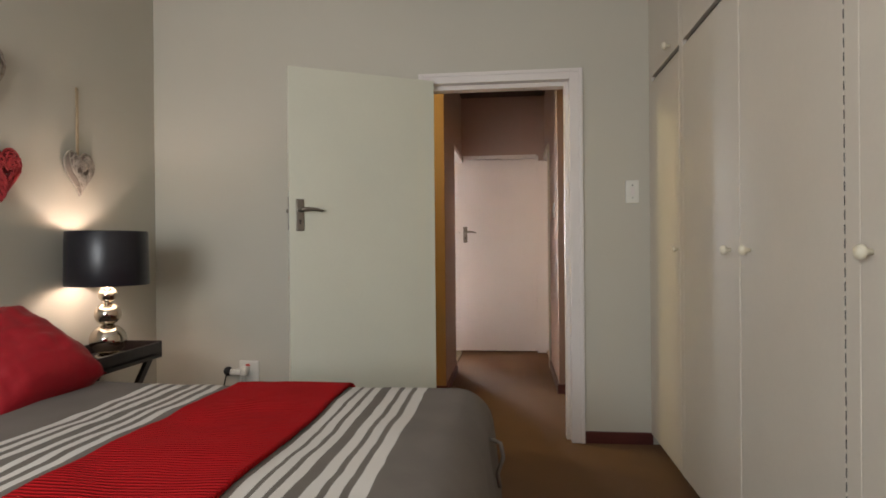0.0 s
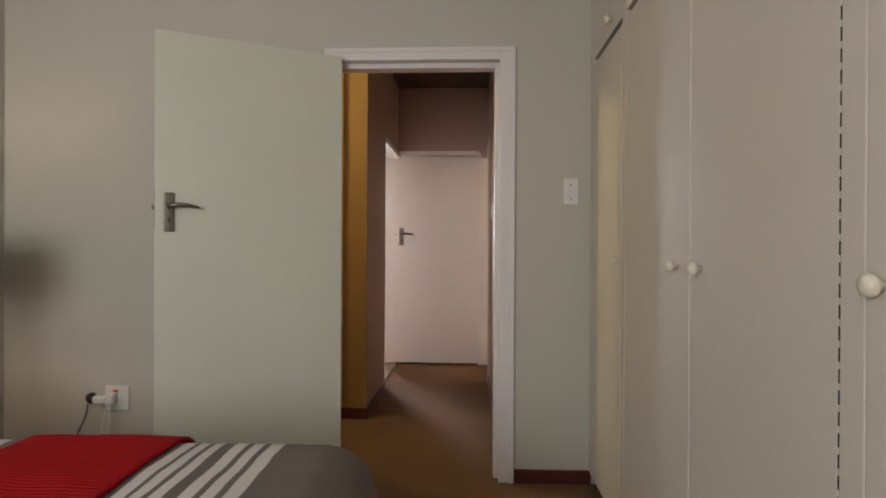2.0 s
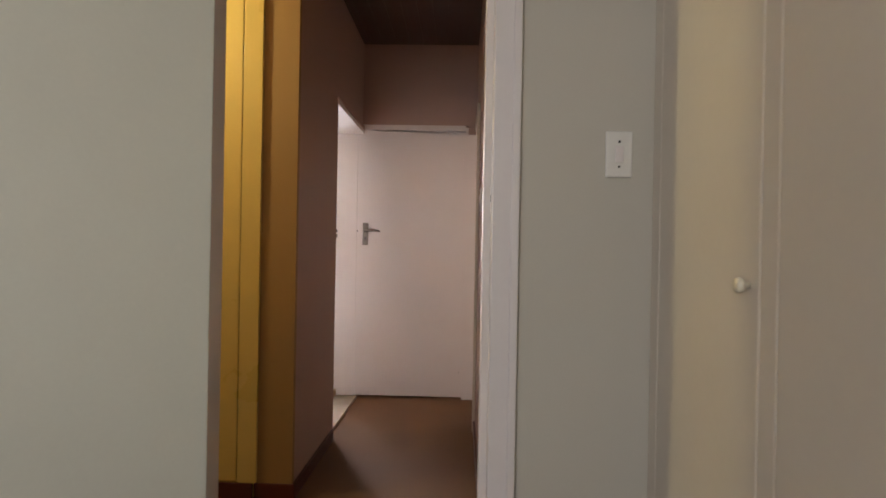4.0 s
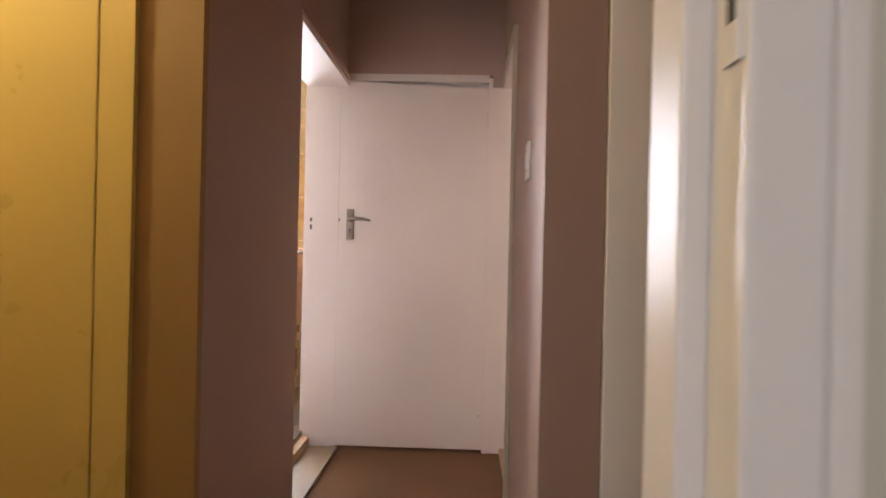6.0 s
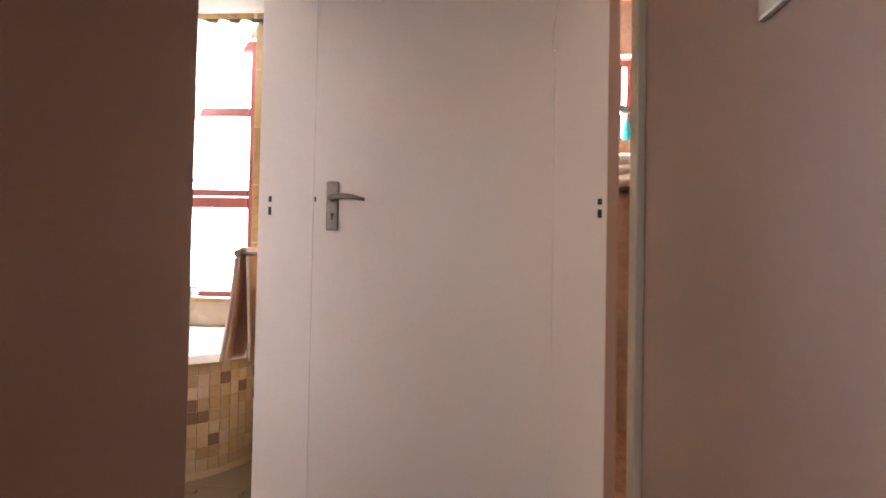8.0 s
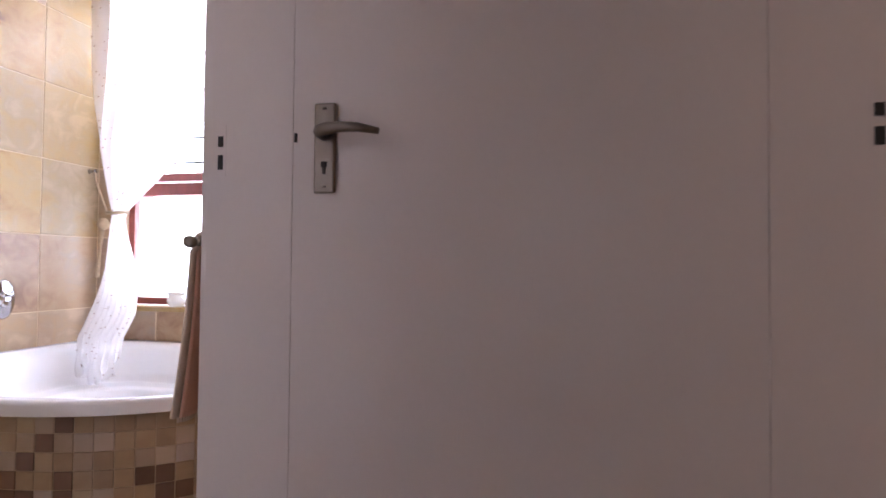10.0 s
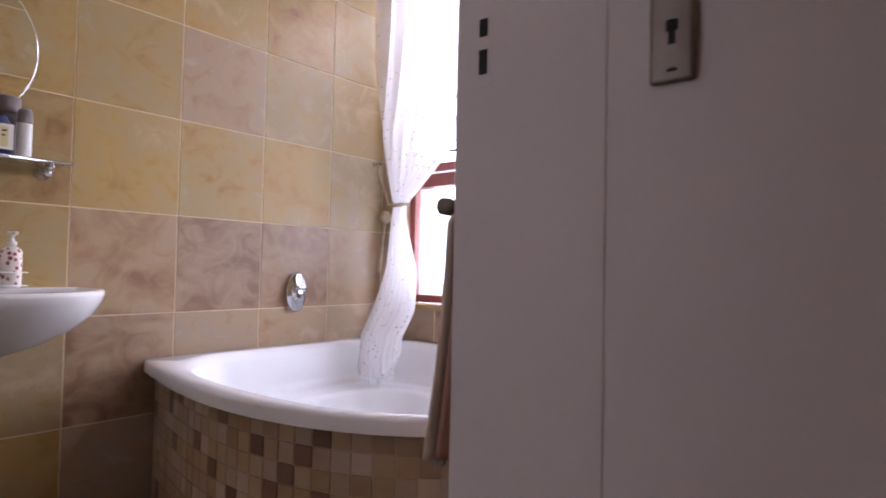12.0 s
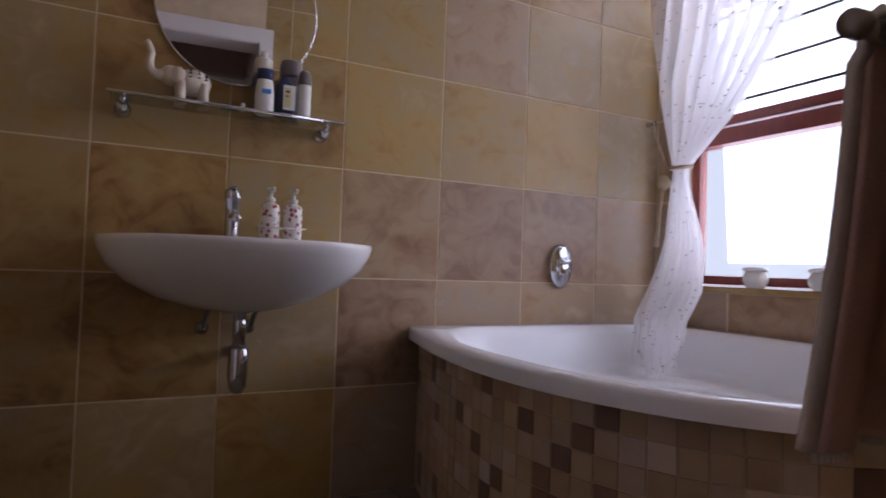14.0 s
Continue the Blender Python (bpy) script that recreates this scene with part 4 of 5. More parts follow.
sheet("drape", SHEER, 190, 110, lambda u, v: curtain_at(u, v), cu)
bm = bmesh.new()
rnd = random.Random(8)
for k in range(620):
    u, v = rnd.random(), rnd.random()
    if rnd.random() > 0.25 + (piece(RIGHT, 0.46 + v * 2.01) - piece(LEFT, 0.46 + v * 2.01)) * 1.6:
        continue
    p = curtain_at(u, v, -0.004)
    s = rnd.uniform(0.0022, 0.0042)
    bm_box(bm, p.x - s * 1.5, p.x + s * 1.5, p.y - 0.001, p.y + 0.001, p.z - s * 0.6, p.z + s * 0.6)
    if k % 2:
        bm_box(bm, p.x - s * 0.5, p.x + s * 0.5, p.y - 0.0014, p.y + 0.0006, p.z - s * 1.4, p.z + s * 0.5)
tagged(finish("sprig", bm, plain("taupe_thread", (0.35, 0.29, 0.25), 0.9), cu), kind="stuff")
tube("tie_band", TWINE, [(-2.235, YW - 0.07, 1.27), (-2.215, YW - 0.125, 1.262), (-2.18, YW - 0.135, 1.258), (-2.15, YW - 0.12, 1.262), (-2.14, YW - 0.07, 1.27)], 0.008, cu, 8)
tube("tie_cord", TWINE, [(XB + 0.03, YW - 0.06, 1.475), (XB + 0.06, YW - 0.08, 1.42), (-2.275, YW - 0.09, 1.33), (-2.23, YW - 0.11, 1.265)], 0.005, cu, 8)
tube("tassel", TWINE, [(-2.225, YW - 0.135, 1.235), (-2.235, YW - 0.14, 1.10), (-2.25, YW - 0.14, 0.95)], 0.011, cu, 8, [1.3, 0.6, 1.0])
lathe("tassel_knot", TWINE, [(0.004, -0.03), (0.024, -0.018), (0.030, 0.0), (0.02, 0.022), (0.004, 0.03)], -2.225, YW - 0.135, 1.205, cu, 14)
lathe("hook", CHROME, [(0.012, 0.0), (0.006, 0.01), (0.005, 0.03), (0.011, 0.036)], XB, YW - 0.06, 1.478, cu, 12, axis='X')
rod = thing("curtain_rod", -1.75, YW - 0.09, 2.47, "dark iron curtain rod with curled finials", "curtain rod")
tube("rod", DARKBAR, [(XB + 0.02, YW - 0.085, 2.475), (-1.19, YW - 0.085, 2.475)], 0.010, rod, 12)
tube("finial", DARKBAR, [(-1.19 + 0.012 * k * math.cos(k * 0.9) * 0.4 + 0.01 * k, YW - 0.085, 2.475 + 0.012 * math.sin(k * 0.9) * 2) for k in range(9)], 0.006, rod, 8)
boxes("bracket", DARKBAR, [(-1.255, -1.24, YW - 0.09, YW + 0.001, 2.468, 2.482), (XB + 0.05, XB + 0.065, YW - 0.09, YW + 0.001, 2.468, 2.482)], rod)


def jar(x, y, z, s, label):
    j = thing("jar", x, y, z, label, "jar", "jars on the window sill")
    lathe("body", CERAM, [(0.028 * s, 0), (0.034 * s, 0.004), (0.043 * s, 0.025), (0.044 * s, 0.038), (0.036 * s, 0.056), (0.034 * s, 0.060)], x, y, z, j, 28)
    lathe("lid", CERAM, [(0.040 * s, 0.060), (0.043 * s, 0.066), (0.040 * s, 0.074), (0.020 * s, 0.078)], x, y, z, j, 28)


jar(-1.925, YW + 0.015, WZ0 + 0.004, 1.0, "small white lidded ceramic jar on the sill")
jar(-1.675, YW + 0.012, WZ0 + 0.004, 1.15, "white lidded ceramic pot on the sill")

# ---------------- towel on rail ----------------
tr_ = thing("towel_rail", XI - 0.06, 3.3, 1.07, "grey metal towel rail with round end caps", "towel rail")
RX = -0.80
tube("rail", STEEL, [(RX, 3.035, 1.066), (RX, 3.62, 1.066)], 0.009, tr_, 12)
lathe("end_cap", STEEL, [(0.004, -0.010), (0.013, -0.008), (0.014, 0.006), (0.008, 0.010)], RX, 3.03, 1.066, tr_, 20, axis='Y')
for yy in (3.06, 3.60):
    tube("bracket", STEEL, [(RX, yy, 1.066), (RX + 0.05, yy, 1.066), (XI + 0.002, yy, 1.066)], 0.008, tr_, 10)


def towel_at(u, v):
    s = u * 0.86
    y = 3.075 + v * 0.42
    if s < 0.40:
        x, z = RX - 0.018 - 0.055 * ((0.40 - s) / 0.40) ** 1.2, 0.662 + s
    elif s < 0.46:
        a = (s - 0.40) / 0.06 * math.pi
        x, z = RX - 0.018 * math.cos(a), 1.062 + 0.024 * math.sin(a)
    else:
        x, z = RX + 0.018 + 0.012 * (s - 0.46), 1.062 - (s - 0.46)
    hang = abs(s - 0.43) / 0.43
    x += 0.020 * hang * math.sin(v * 15 + 0.8) - 0.01 * hang
    y += 0.018 * hang * math.sin(v * 9 + s * 3) + 0.02 * hang * (1 - v)
    return Vector((x, y, z))


tw = thing("towel", RX, 3.28, 0.66, "pinkish beige bath towel hanging over a rail", "towel")
sheet("cloth", TOWEL, 70, 60, towel_at, tw, 0.012)
sheet("hem", TOWELEDGE, 70, 2, lambda u, v: towel_at(u, -0.02 + 0.03 * v) + Vector((-0.004 if u < 0.45 else 0.004, -0.004, 0)), tw, 0.010)
bm = bmesh.new()
for k in range(80):
    p = towel_at(0.0, k / 79)
    bm_box(bm, p.x - 0.003, p.x + 0.003, p.y - 0.002, p.y + 0.002, p.z - 0.012, p.z + 0.004)
tagged(finish("fringe", bm, TOWELEDGE, tw), kind="stuff")

# ---------------- basin ----------------
bs = thing("wash_basin", XB, 2.735, 0.70, "white ceramic wall-hung basin with a chrome mixer", "basin")
BYC, BHW, BD, BTZ = 2.74, 0.357, 0.46, 0.890
bm = bmesh.new()
NB = 64


def basin_ring(s, z, dscale=1.0, off=0.0):
    ring = []
    for k in range(NB + 1):
        a = math.pi * k / NB
        cx, sx = math.cos(a), math.sin(a)
        yy = BHW * s * math.copysign(abs(cx) ** 0.75, cx)
        xx = BD * dscale * (0.20 + 0.80 * sx ** 0.8)
        ring.append((XB + 0.002 + off + xx, BYC + yy, z))
    return ring


levels = [(1.0, BTZ, 1.0), (1.0, BTZ - 0.012, 1.0), (0.985, BTZ - 0.03, 0.985), (0.93, BTZ - 0.07, 0.92), (0.80, BTZ - 0.115, 0.80), (0.60, BTZ - 0.155, 0.66), (0.36, BTZ - 0.182, 0.52), (0.14, BTZ - 0.193, 0.42)]
rs = [[bm.verts.new(p) for p in basin_ring(s, z, d)] for s, z, d in levels]
for a, b in zip(rs, rs[1:]):
    for k in range(NB):
        bm.faces.new((a[k], a[k + 1], b[k + 1], b[k]))
wallv = [[bm.verts.new((XB + 0.001, r[0].co.y, r[0].co.z)), bm.verts.new((XB + 0.001, r[-1].co.y, r[-1].co.z))] for r in rs]
for (a, wa), (b, wb) in zip(zip(rs, wallv), zip(rs[1:], wallv[1:])):
    bm.faces.new((a[0], b[0], wb[0], wa[0]))
    bm.faces.new((a[-1], b[-1], wb[1], wa[1]))
bm.faces.new(rs[-1] + [wallv[-1][1], wallv[-1][0]])
# rim and bowl
inner = [[bm.verts.new((CXB + (x - CXB) * k, BYC + (y - BYC) * k, z)) for x, y, z in basin_ring(1.0, zz, 1.0)] for CXB, k, zz in ((XB + 0.27, 0.90, BTZ + 0.003), (XB + 0.27, 0.84, BTZ - 0.01), (XB + 0.27, 0.68, BTZ - 0.08), (XB + 0.27, 0.30, BTZ - 0.12))]
top = rs[0]
for a, b in zip([top] + inner, inner):
    for k in range(NB):
        bm.faces.new((a[k], a[k + 1], b[k + 1], b[k]))
    bm.faces.new((a[0], b[0], b[-1], a[-1]))
bm.faces.new(inner[-1])
bm.faces.new((top[0], top[-1], wallv[0][1], wallv[0][0]))
finish("bowl", bm, CERAM, bs, True)
TPX, TPY = XB + 0.135, 2.712
lathe("tap_body", CHROME, [(0.026, 0.889), (0.026, 0.896), (0.019, 0.900), (0.019, 1.000), (0.022, 1.003), (0.022, 1.030), (0.016, 1.034)], TPX, TPY, 0, bs, 28)
tube("tap_spout", CHROME, [(TPX, TPY, 0.958), (TPX + 0.05, TPY, 0.958), (TPX + 0.09, TPY, 0.948)], 0.011, bs, 14)
boxes("tap_lever", CHROME, [(TPX - 0.012, TPX + 0.030, TPY - 0.007, TPY + 0.007, 1.033, 1.041)], bs, 0.004, True)
WSX = XB + 0.20
tube("waste_pipe", CHROME, [(WSX, 2.735, 0.72), (WSX, 2.735, 0.60)], 0.017, bs, 18)
lathe("bottle_trap", CHROME, [(0.018, 0.615), (0.026, 0.60), (0.027, 0.53), (0.024, 0.50), (0.014, 0.485)], WSX, 2.735, 0, bs, 24)
tube("trap_pipe", CHROME, [(WSX, 2.735, 0.575), (WSX - 0.08, 2.735, 0.572), (XB, 2.735, 0.57)], 0.014, bs, 14)
for yy in (2.66, 2.79):
    tube("supply_hose", STEEL, [(XB + 0.13, yy + 0.02, 0.74), (XB + 0.09, yy, 0.68), (XB + 0.05, yy, 0.645), (XB, yy, 0.64)], 0.007, bs, 8)
    lathe("stop_valve", CHROME, [(0.020, 0.0), (0.020, 0.006), (0.011, 0.01), (0.011, 0.045)], XB, yy, 0.64, bs, 16, axis='X')

# floral soap bottles in a wire caddy
FLORAL, fn, fl, fb = base_mat("floral_label", 0.3)
ft, f1, fr = fn.new("ShaderNodeTexCoord"), fn.new("ShaderNodeTexVoronoi"), fn.new("ShaderNodeValToRGB")
f1.inputs["Scale"].default_value = 62
fl.new(ft.outputs["Object"], f1.inputs["Vector"])
fl.new(f1.outputs["Distance"], fr.inputs["Fac"])
fr.color_ramp.elements[0].color, fr.color_ramp.elements[0].position = (0.30, 0.02, 0.03, 1), 0.28
fr.color_ramp.elements[1].color, fr.color_ramp.elements[1].position = (0.80, 0.76, 0.70, 1), 0.46
fl.new(fr.outputs["Color"], fb.inputs["Base Color"])
for yy in (2.826, 2.892):
    sb = thing("soap_bottle", XB + 0.085, yy, BTZ, "white pump soap bottle with red floral print", "bottle", "soap bottles on the basin")
    lathe("body", FLORAL, [(0.024, 0.893), (0.0265, 0.897), (0.0265, 0.995), (0.022, 1.005), (0.012, 1.010)], XB + 0.085, yy, 0, sb, 24)
    lathe("pump", PLASTIC, [(0.012, 1.010), (0.013, 1.024), (0.006, 1.026), (0.005, 1.042), (0.012, 1.044), (0.012, 1.054)], XB + 0.085, yy, 0, sb, 16)
    boxes("nozzle", PLASTIC, [(XB + 0.085, XB + 0.125, yy - 0.005, yy + 0.005, 1.045, 1.054)], sb, 0.003)
    boxes("label", PLASTIC, [(XB + 0.1105, XB + 0.1125, yy - 0.011, yy + 0.011, 0.955, 0.968)], sb)
cad = thing("soap_caddy", XB + 0.085, 2.86, BTZ, "white wire caddy round two soap bottles", "caddy")
for zz in (0.899, 0.937):
    tube("wire", PLASTIC, [(XB + 0.085 + a, 2.859 + b, zz) for a, b in ((0.032, -0.066), (0.032, 0.066), (-0.032, 0.066), (-0.032, -0.066), (0.032, -0.066))], 0.002, cad, 6)

# ---------------- glass shelf, mirror and what stands on it ----------------
SHZ = 1.262
sh = thing("glass_shelf", XB + 0.06, 2.72, SHZ, "clear glass shelf on chrome brackets over the basin", "shelf")
boxes("pane", GLASS, [(XB + 0.004, XB + 0.118, 2.40, 3.02, SHZ, SHZ + 0.007)], sh, 0.002)
tube("rail", CHROME, [(XB + 0.122, 2.392, SHZ + 0.003), (XB + 0.122, 3.028, SHZ + 0.003)], 0.0055, sh, 10)
for yy in (2.43, 2.985):
    lathe("bracket", CHROME, [(0.022, 0.0), (0.022, 0.008), (0.012, 0.012), (0.011, 0.05), (0.014, 0.06)], XB, yy, SHZ - 0.02, sh, 20, axis='X')
    tube("clip", CHROME, [(XB + 0.03, yy, SHZ - 0.02), (XB + 0.06, yy, SHZ - 0.012), (XB + 0.09, yy, SHZ - 0.002)], 0.007, sh, 10)
mi = thing("mirror", XB, 2.722, 1.36, "frameless round mirror with a polished edge", "mirror")
mg = lathe("glass", MIRROR, [(0.232, 0.0), (0.234, 0.003), (0.229, 0.0055)], XB + 0.002, 2.722, 1.595, mi, 72, sx=1.0, sy=1.02, axis='X')
for p in mg.data.polygons:
    p.use_smooth = len(p.vertices) == 4
mg.data.polygons[-1].use_smooth = False
# it hangs a little out of true, leaning forward
mc = Matrix.Translation((XB + 0.002, 2.722, 1.595))
mg.data.transform(Matrix.Translation((0.015, 0, 0)) @ mc @ Matrix.Rotation(radians(-3.0), 4, 'Z') @ Matrix.Rotation(radians(1.5), 4, 'Y') @ mc.inverted())
lathe("wall_fixing", CHROME, [(0.02, 0.0), (0.02, 0.0155)], XB, 2.722, 1.595, mi, 16, axis='X')
T0 = SHZ + 0.0075
SXX = XB + 0.062


def toiletry(x, y, label, prof, mat, extra):
    b_ = thing("toiletry_bottle", x, y, T0, label, "bottle", "toiletries on the shelf")
    lathe("body", mat, [(r, T0 + h) for r, h in prof], x, y, 0, b_, 24, sx=0.75)
    for nm, m_, pr in extra:
        lathe(nm, m_, [(r, T0 + h) for r, h in pr], x, y, 0, b_, 24, sx=0.75)
    return b_


NAVY = plain("navy_plastic", (0.012, 0.016, 0.06), 0.35)
CAPC = plain("cream_cap", (0.62, 0.55, 0.45), 0.4)
BLUE = plain("blue_label", (0.05, 0.20, 0.55), 0.4)
YELL = plain("pale_yellow_label", (0.60, 0.52, 0.25), 0.5)
GREYC = plain("grey_cap", (0.16, 0.13, 0.12), 0.35)
b1 = toiletry(SXX + 0.02, 2.795, "white roll-on bottle with navy band and blue label", [(0.020, 0), (0.025, 0.004), (0.026, 0.05), (0.021, 0.085), (0.018, 0.092)], PLASTIC, [("cap", NAVY, [(0.019, 0.09), (0.022, 0.095), (0.022, 0.118), (0.015, 0.12)])])
boxes("label", BLUE, [(SXX + 0.0395, SXX + 0.041, 2.784, 2.808, T0 + 0.050, T0 + 0.062)], b1)
b1b = toiletry(SXX - 0.02, 2.796, "white spray can with cream cap", [(0.021, 0), (0.022, 0.004), (0.022, 0.115)], NAVY, [("cap", CAPC, [(0.024, 0.115), (0.025, 0.119), (0.024, 0.155), (0.016, 0.160)]), ("nozzle", PLASTIC, [(0.008, 0.16), (0.009, 0.178), (0.005, 0.180)])])
b2 = toiletry(SXX + 0.015, 2.855, "dark bottle with a white and yellow label", [(0.020, 0), (0.026, 0.004), (0.026, 0.080), (0.014, 0.100), (0.012, 0.108)], NAVY, [])
boxes("label", PLASTIC, [(SXX + 0.0345, SXX + 0.0362, 2.846, 2.878, T0 + 0.016, T0 + 0.082)], b2)
boxes("label", YELL, [(SXX + 0.0358, SXX + 0.0370, 2.849, 2.866, T0 + 0.022, T0 + 0.075)], b2)
boxes("print", NAVY, [(SXX + 0.0366, SXX + 0.0376, 2.852, 2.863, T0 + 0.062, T0 + 0.067), (SXX + 0.0366, SXX + 0.0376, 2.852, 2.860, T0 + 0.050, T0 + 0.054)], b2)
b4 = toiletry(SXX - 0.022, 2.880, "dark grey squat jar-topped bottle", [(0.024, 0), (0.026, 0.004), (0.026, 0.12)], GREYC, [("cap", GREYC, [(0.028, 0.12), (0.029, 0.124), (0.029, 0.162), (0.022, 0.167)])])
b3 = toiletry(SXX + 0.018, 2.912, "slim white bottle with grey cap", [(0.016, 0), (0.018, 0.003), (0.018, 0.090), (0.017, 0.094)], PLASTIC, [("cap", GREYC, [(0.0185, 0.094), (0.019, 0.097), (0.017, 0.125), (0.010, 0.134)])])
sm = thing("small_trinket", SXX + 0.02, 2.72, T0, "small dark trinkets lying on the shelf", "trinket")
lathe("dish", NAVY, [(0.006, 0), (0.024, 0.002), (0.026, 0.006), (0.018, 0.008)], SXX + 0.02, 2.700, T0, sm, 20)
lathe("stopper", CERAM, [(0.008, 0), (0.009, 0.006), (0.005, 0.012), (0.008, 0.018), (0.003, 0.022)], SXX + 0.02, 2.735, T0, sm, 14)

# ivory pierced elephant ornament
el = thing("elephant_ornament", SXX, 2.585, T0, "ivory ceramic elephant ornament with pierced back, trunk raised", "ornament")


def blob(name, mat, c, r, parent, n=20):
    bm_ = bmesh.new()
    bmesh.ops.create_uvsphere(bm_, u_segments=n, v_segments=n // 2 + 2, radius=1.0)
    bmesh.ops.transform(bm_, matrix=Matrix.Translation(c) @ Matrix.Diagonal((*r, 1)), verts=bm_.verts)
    return finish(name, bm_, mat, parent, True)


blob("body", BISQUE, (SXX, 2.600, T0 + 0.060), (0.034, 0.048, 0.036), el)
blob("head", BISQUE, (SXX + 0.004, 2.545, T0 + 0.070), (0.026, 0.027, 0.028), el)
for dx in (-0.022, 0.026):
    blob("ear", BISQUE, (SXX + dx, 2.562, T0 + 0.068), (0.007, 0.020, 0.024), el)
for dx in (-0.018, 0.018):
    for yy in (2.570, 2.628):
        lathe("leg", BISQUE, [(0.015, 0.0), (0.0135, 0.006), (0.013, 0.03), (0.016, 0.055)], SXX + dx, yy, T0, el, 14)
tube("trunk", BISQUE, [(SXX + 0.006, 2.530, T0 + 0.070), (SXX + 0.008, 2.510, T0 + 0.066), (SXX + 0.008, 2.494, T0 + 0.078), (SXX + 0.008, 2.492, T0 + 0.100), (SXX + 0.008, 2.497, T0 + 0.122), (SXX + 0.008, 2.490, T0 + 0.142), (SXX + 0.008, 2.482, T0 + 0.150)], 0.011, el, 12, [1.5, 1.3, 1.1, 0.95, 0.8, 0.7, 0.85])
for i, (aa, bb) in enumerate(((a, b) for a in (-0.6, -0.15, 0.3, 0.75) for b in (0.25, 0.6, 0.95))):
    d = Vector((math.cos(bb) * math.cos(aa * 0.9), math.sin(aa), math.sin(bb) * math.cos(aa * 0.9)))
    p = Vector((SXX, 2.600, T0 + 0.060)) + Vector((d.x * 0.0335, d.y * 0.0475, d.z * 0.0355))
    blob("piercing", BLACK, p, (0.003, 0.0045, 0.003), el, 8)

el.scale = (1.03, 1.03, 1.03)
for b_ in (b1, b1b, b2, b3, b4):
    b_.scale = (1.1, 1.1, 1.1)
# things in the second room
wt = thing("towel", 0.86, YW - 0.1, 1.45, "white folded towels on a wire wall rack", "towel")
for k in range(3):
    sheet("fold", WHITETOWEL, 16, 24, lambda u, v, k=k: Vector((0.70 + 0.36 * v, YW - 0.11 + 0.09 * math.cos(u * 2 * math.pi), 1.535 + 0.055 * k + 0.034 * math.sin(u * 2 * math.pi) + 0.008 * math.sin(v * 11 + k))), wt, 0.006)
rk = thing("wire_rack", 0.86, YW - 0.1, 1.47, "wire rack fixed to the tiled wall", "rack")
for k in range(6):
    tube("wire", STEEL, [(0.60, YW - 0.01 - 0.035 * k, 1.485), (1.10, YW - 0.01 - 0.035 * k, 1.485)], 0.004, rk, 6)
for xx in (0.62, 0.86, 1.08):
    tube("strut", STEEL, [(xx, YW, 1.46), (xx, YW - 0.19, 1.482)], 0.004, rk, 6)
tq = thing("toiletry_bottle", 0.945, YW + 0.03, 1.79, "turquoise plastic bottle on the window ledge", "bottle")
lathe("body", plain("turquoise_plastic", (0.02, 0.45, 0.48), 0.3), [(0.02, 1.79), (0.023, 1.795), (0.023, 1.88), (0.012, 1.90), (0.012, 1.925)], 0.945, YW + 0.03, 0, tq, 20)
shd = thing("shower_head", 0.82, YW - 0.25, 1.90, "round chrome shower head", "shower head")
lathe("rose", STEEL, [(0.02, 0.03), (0.07, 0.012), (0.085, 0.0), (0.08, -0.006)], 0.82, YW - 0.25, 1.90, shd, 28)
tube("arm", STEEL, [(0.82, YW - 0.25, 1.925), (0.80, YW - 0.23, 2.02), (0.70, YW - 0.12, 2.12), (0.605, YW - 0.02, 2.14), (0.598, YW - 0.015, 2.14)], 0.009, shd, 10)

# ---------------- tiles and mosaic (pieces) ----------------
P, PZ, JN = 0.356, 0.353, 0.0045


def tile_mesh(name, a, b, axis, mat):
    bm_ = bmesh.new()
    t = 0.012
    if axis == 'X':
        bm_box(bm_, -t, 0, -a / 2, a / 2, -b / 2, b / 2, 0.0008, 1)
    elif axis == 'Y':
        bm_box(bm_, -a / 2, a / 2, 0, t, -b / 2, b / 2, 0.0025, 1)
    else:
        bm_box(bm_, -a / 2, a / 2, -b / 2, b / 2, -t, 0, 0.0025, 1)
    me = bpy.data.meshes.new(name)
    bmesh.ops.recalc_face_normals(bm_, faces=bm_.faces)
    bm_.to_mesh(me)
    bm_.free()
    me.materials.append(mat)
    return me


cache = {}


def tile(parent, axis, x, y, z, a, b, mat):
    key = (axis, round(a, 3), round(b, 3), mat.name)
    if key not in cache:
        cache[key] = tile_mesh("tile", a, b, axis, mat)
    ob = new("tile", cache[key])
    ob.location = (x, y, z)
    part_of(ob, parent)


def spans(lo, hi, origin, pitch):
    k = math.floor((lo - origin) / pitch)
    out = []
    while origin + k * pitch < hi - 0.01:
        s, e = max(lo, origin + k * pitch + JN / 2), min(hi, origin + (k + 1) * pitch - JN / 2)
        if e - s > 0.02:
            out.append((s, e))
        k += 1
    return out


mixed = random.Random(21)


def daylit_pick(grey):
    return DAYLITTILE if mixed.random() < grey else TILE


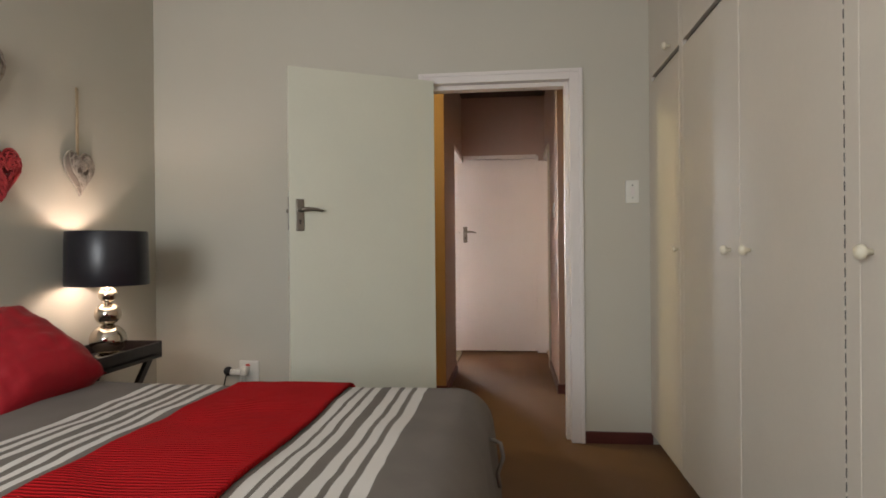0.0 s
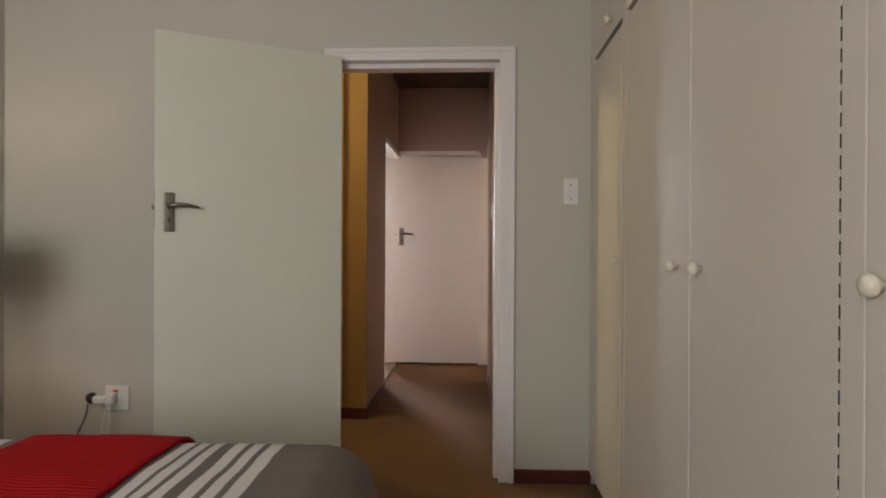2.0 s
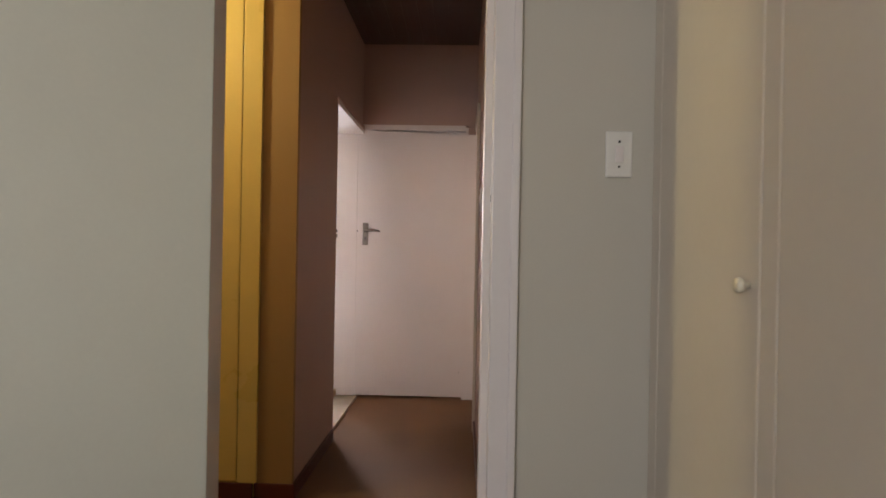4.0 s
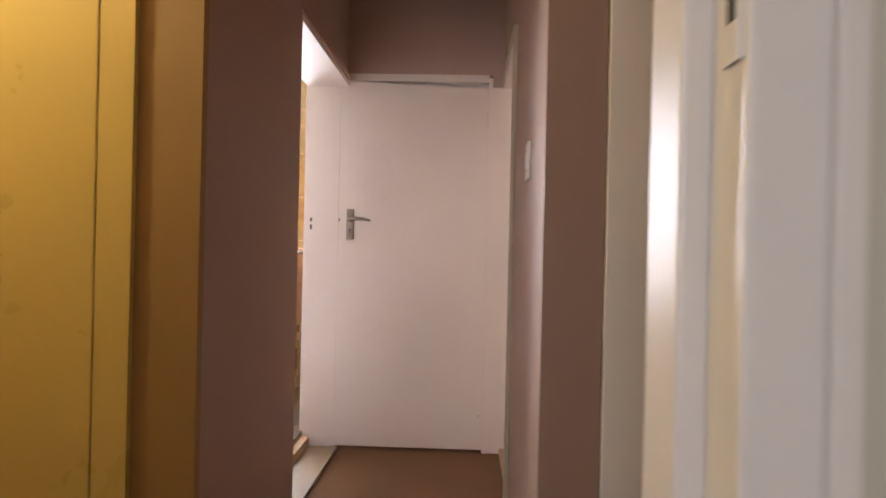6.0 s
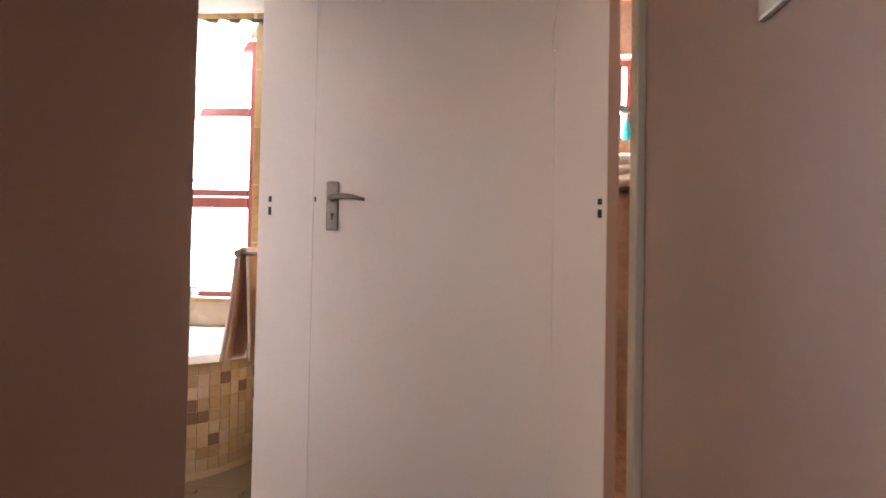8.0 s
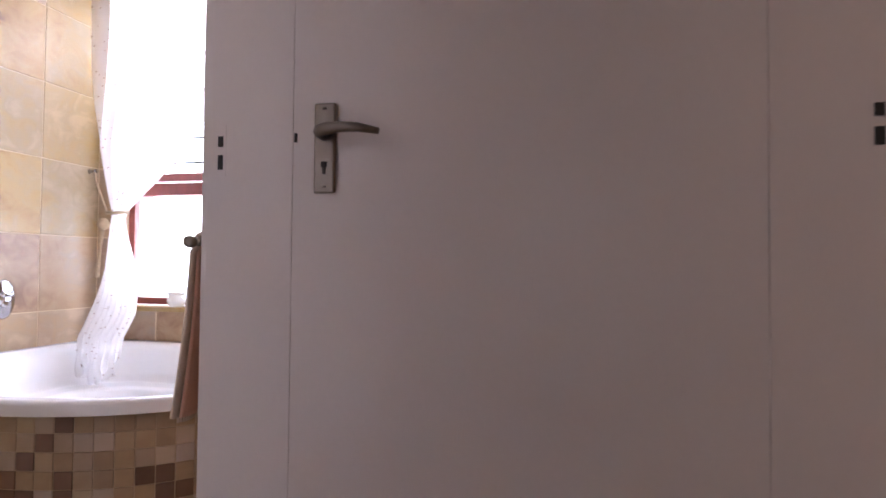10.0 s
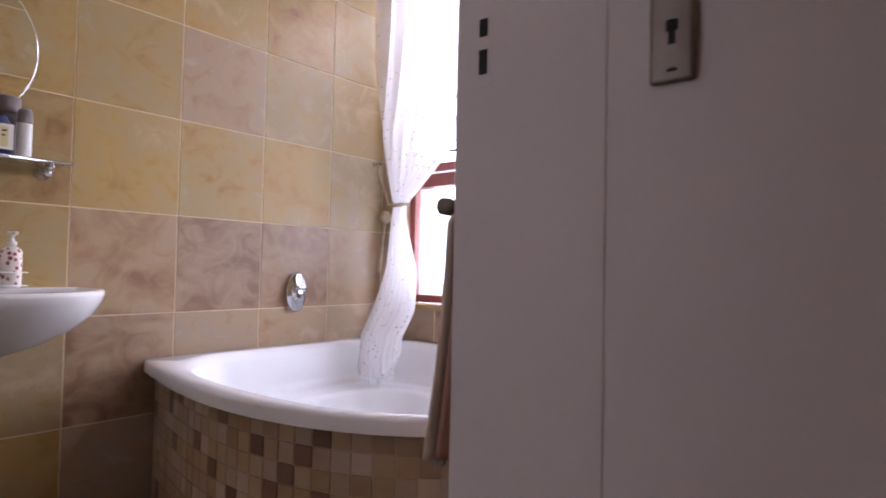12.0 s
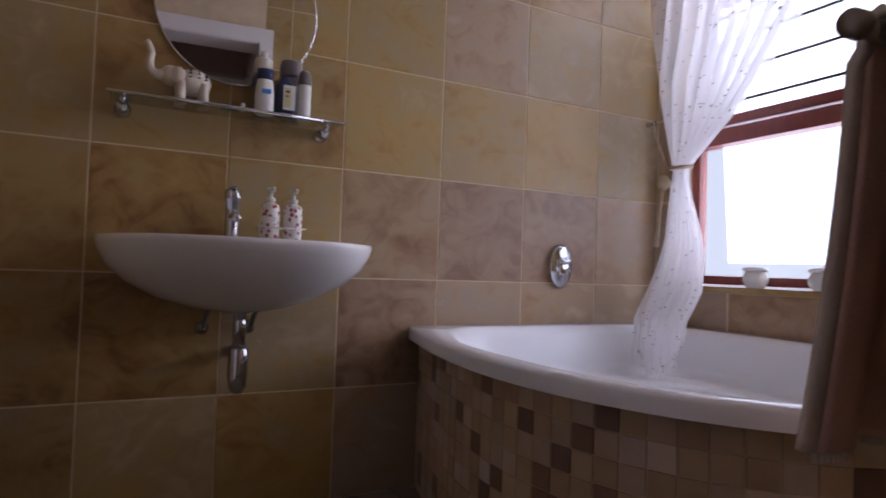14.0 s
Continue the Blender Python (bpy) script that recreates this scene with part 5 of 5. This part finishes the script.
for ys, ye in spans(1.82, YW, 3.068, P):
    for zs, ze in spans(FB, HB - 0.06, 0.794, PZ):
        # bluish window light is put into the tile colour, most low beside the bath
        share = 0.0 if ye < 3.2 else 0.95 if zs < 1.0 else 0.65 if zs < 1.4 else 0.25
        tile(wall_basin, 'X', XB, (ys + ye) / 2, (zs + ze) / 2, ye - ys, ze - zs, daylit_pick(share))
for xs, xe in spans(XB, XI, XB, P):
    for zs, ze in spans(FB, HB - 0.06, 0.794, PZ):
        for a, b, c, d in ((xs, min(xe, WX0), zs, ze), (max(xs, WX1), xe, zs, ze), (max(xs, WX0), min(xe, WX1), zs, min(ze, WZ0 - 0.02)), (max(xs, WX0), min(xe, WX1), max(zs, WZ1), ze)):
            if b - a > 0.015 and d - c > 0.015:
                # low tiles under the window mostly take the copy with daylight painted in
                tile(wall_window, 'Y', (a + b) / 2, YW, (c + d) / 2, b - a, d - c, daylit_pick(0.9 if d < 1.0 else 0.1))
for ys, ye in spans(YE + 0.034, YW, 3.068, P):
    for zs, ze in spans(FB, HB - 0.06, 0.794, PZ):
        tile(wall_doorside, 'X', XI + 0.012, (ys + ye) / 2, (zs + ze) / 2, ye - ys, ze - zs, TILE)
bathfloor = bpy.data.objects["floor_bathroom"]
for xs, xe in spans(XB, XI, XB + 0.1, P):
    for ys, ye in spans(1.82, YW, 3.0, P):
        tile(bathfloor, 'Z', (xs + xe) / 2, (ys + ye) / 2, FB, xe - xs, ye - ys, FLOORTILE)
# parquet-like floor of the second room
rnd = random.Random(4)
bm = bmesh.new()
for i in range(14):
    for j in range(22):
        x0, y0 = 0.62 + 0.09 * i, 2.9 + 0.075 * j - (0.03 if i % 2 else 0)
        bm_box(bm, x0, x0 + 0.086, y0, min(y0 + 0.071, YW), 0.080, 0.088 + rnd.uniform(0, 0.002))
        for f in bm.faces[-6:]:
            f.material_index = 0
blk = finish("blocks", bm, surface("orange_wood_block", (0.42, 0.22, 0.11), 0.35, var=0.45, scale=11, fine=60), shower_floor)
tagged(blk, kind="stuff")

# mosaic pieces round the bath front
MP = 0.0525
bm0 = bmesh.new()
bm_box(bm0, -MP / 2 + 0.001, MP / 2 - 0.001, -0.002, 0.007, -MP / 2 + 0.001, MP / 2 - 0.001, 0.001, 1)
mosaic = []
for m in MOS:
    me = bpy.data.meshes.new("mosaic_tile")
    bm0.to_mesh(me)
    me.materials.append(m)
    mosaic.append(me)
seglen = [0.0]
for p, q in zip(curve, curve[1:]):
    seglen.append(seglen[-1] + math.dist(p, q))
rnd = random.Random(11)
rest = bmesh.new()
count, col, s = 0, 0, MP / 2
while s < seglen[-1] - MP / 2:
    k = max(i for i, v in enumerate(seglen[:-1]) if v <= s)
    t = (s - seglen[k]) / max(1e-6, seglen[k + 1] - seglen[k])
    x, y = (curve[k][0] + (curve[k + 1][0] - curve[k][0]) * t, curve[k][1] + (curve[k + 1][1] - curve[k][1]) * t)
    a, b = curve[max(0, k - 2)], curve[min(len(curve) - 1, k + 3)]
    rz = math.degrees(math.atan2(b[1] - a[1], b[0] - a[0]))
    for row in range(10):
        z = 0.592 - MP * (row + 0.5)
        if z < FB + 0.01:
            continue
        pick = rnd.choices((0, 1, 2, 3), (0.40, 0.32, 0.15, 0.13))[0]
        m = pose(x, y, z, 0, 0, rz) @ pose(0, -0.007, 0)
        if count < 300:
            ob = new("mosaic_tile", mosaic[pick])
            ob.matrix_basis = m
            part_of(ob, panel)
            count += 1
        else:
            r = bmesh.ops.create_cube(rest, size=1.0)
            bmesh.ops.transform(rest, matrix=m @ Matrix.Diagonal((MP - 0.003, 0.009, MP - 0.003, 1)), verts=r["verts"])
            for f in {f for v in r["verts"] for f in v.link_faces}:
                f.material_index = pick
    s += MP
tagged(finish("mosaic_rest", rest, MOS, panel), kind="stuff")
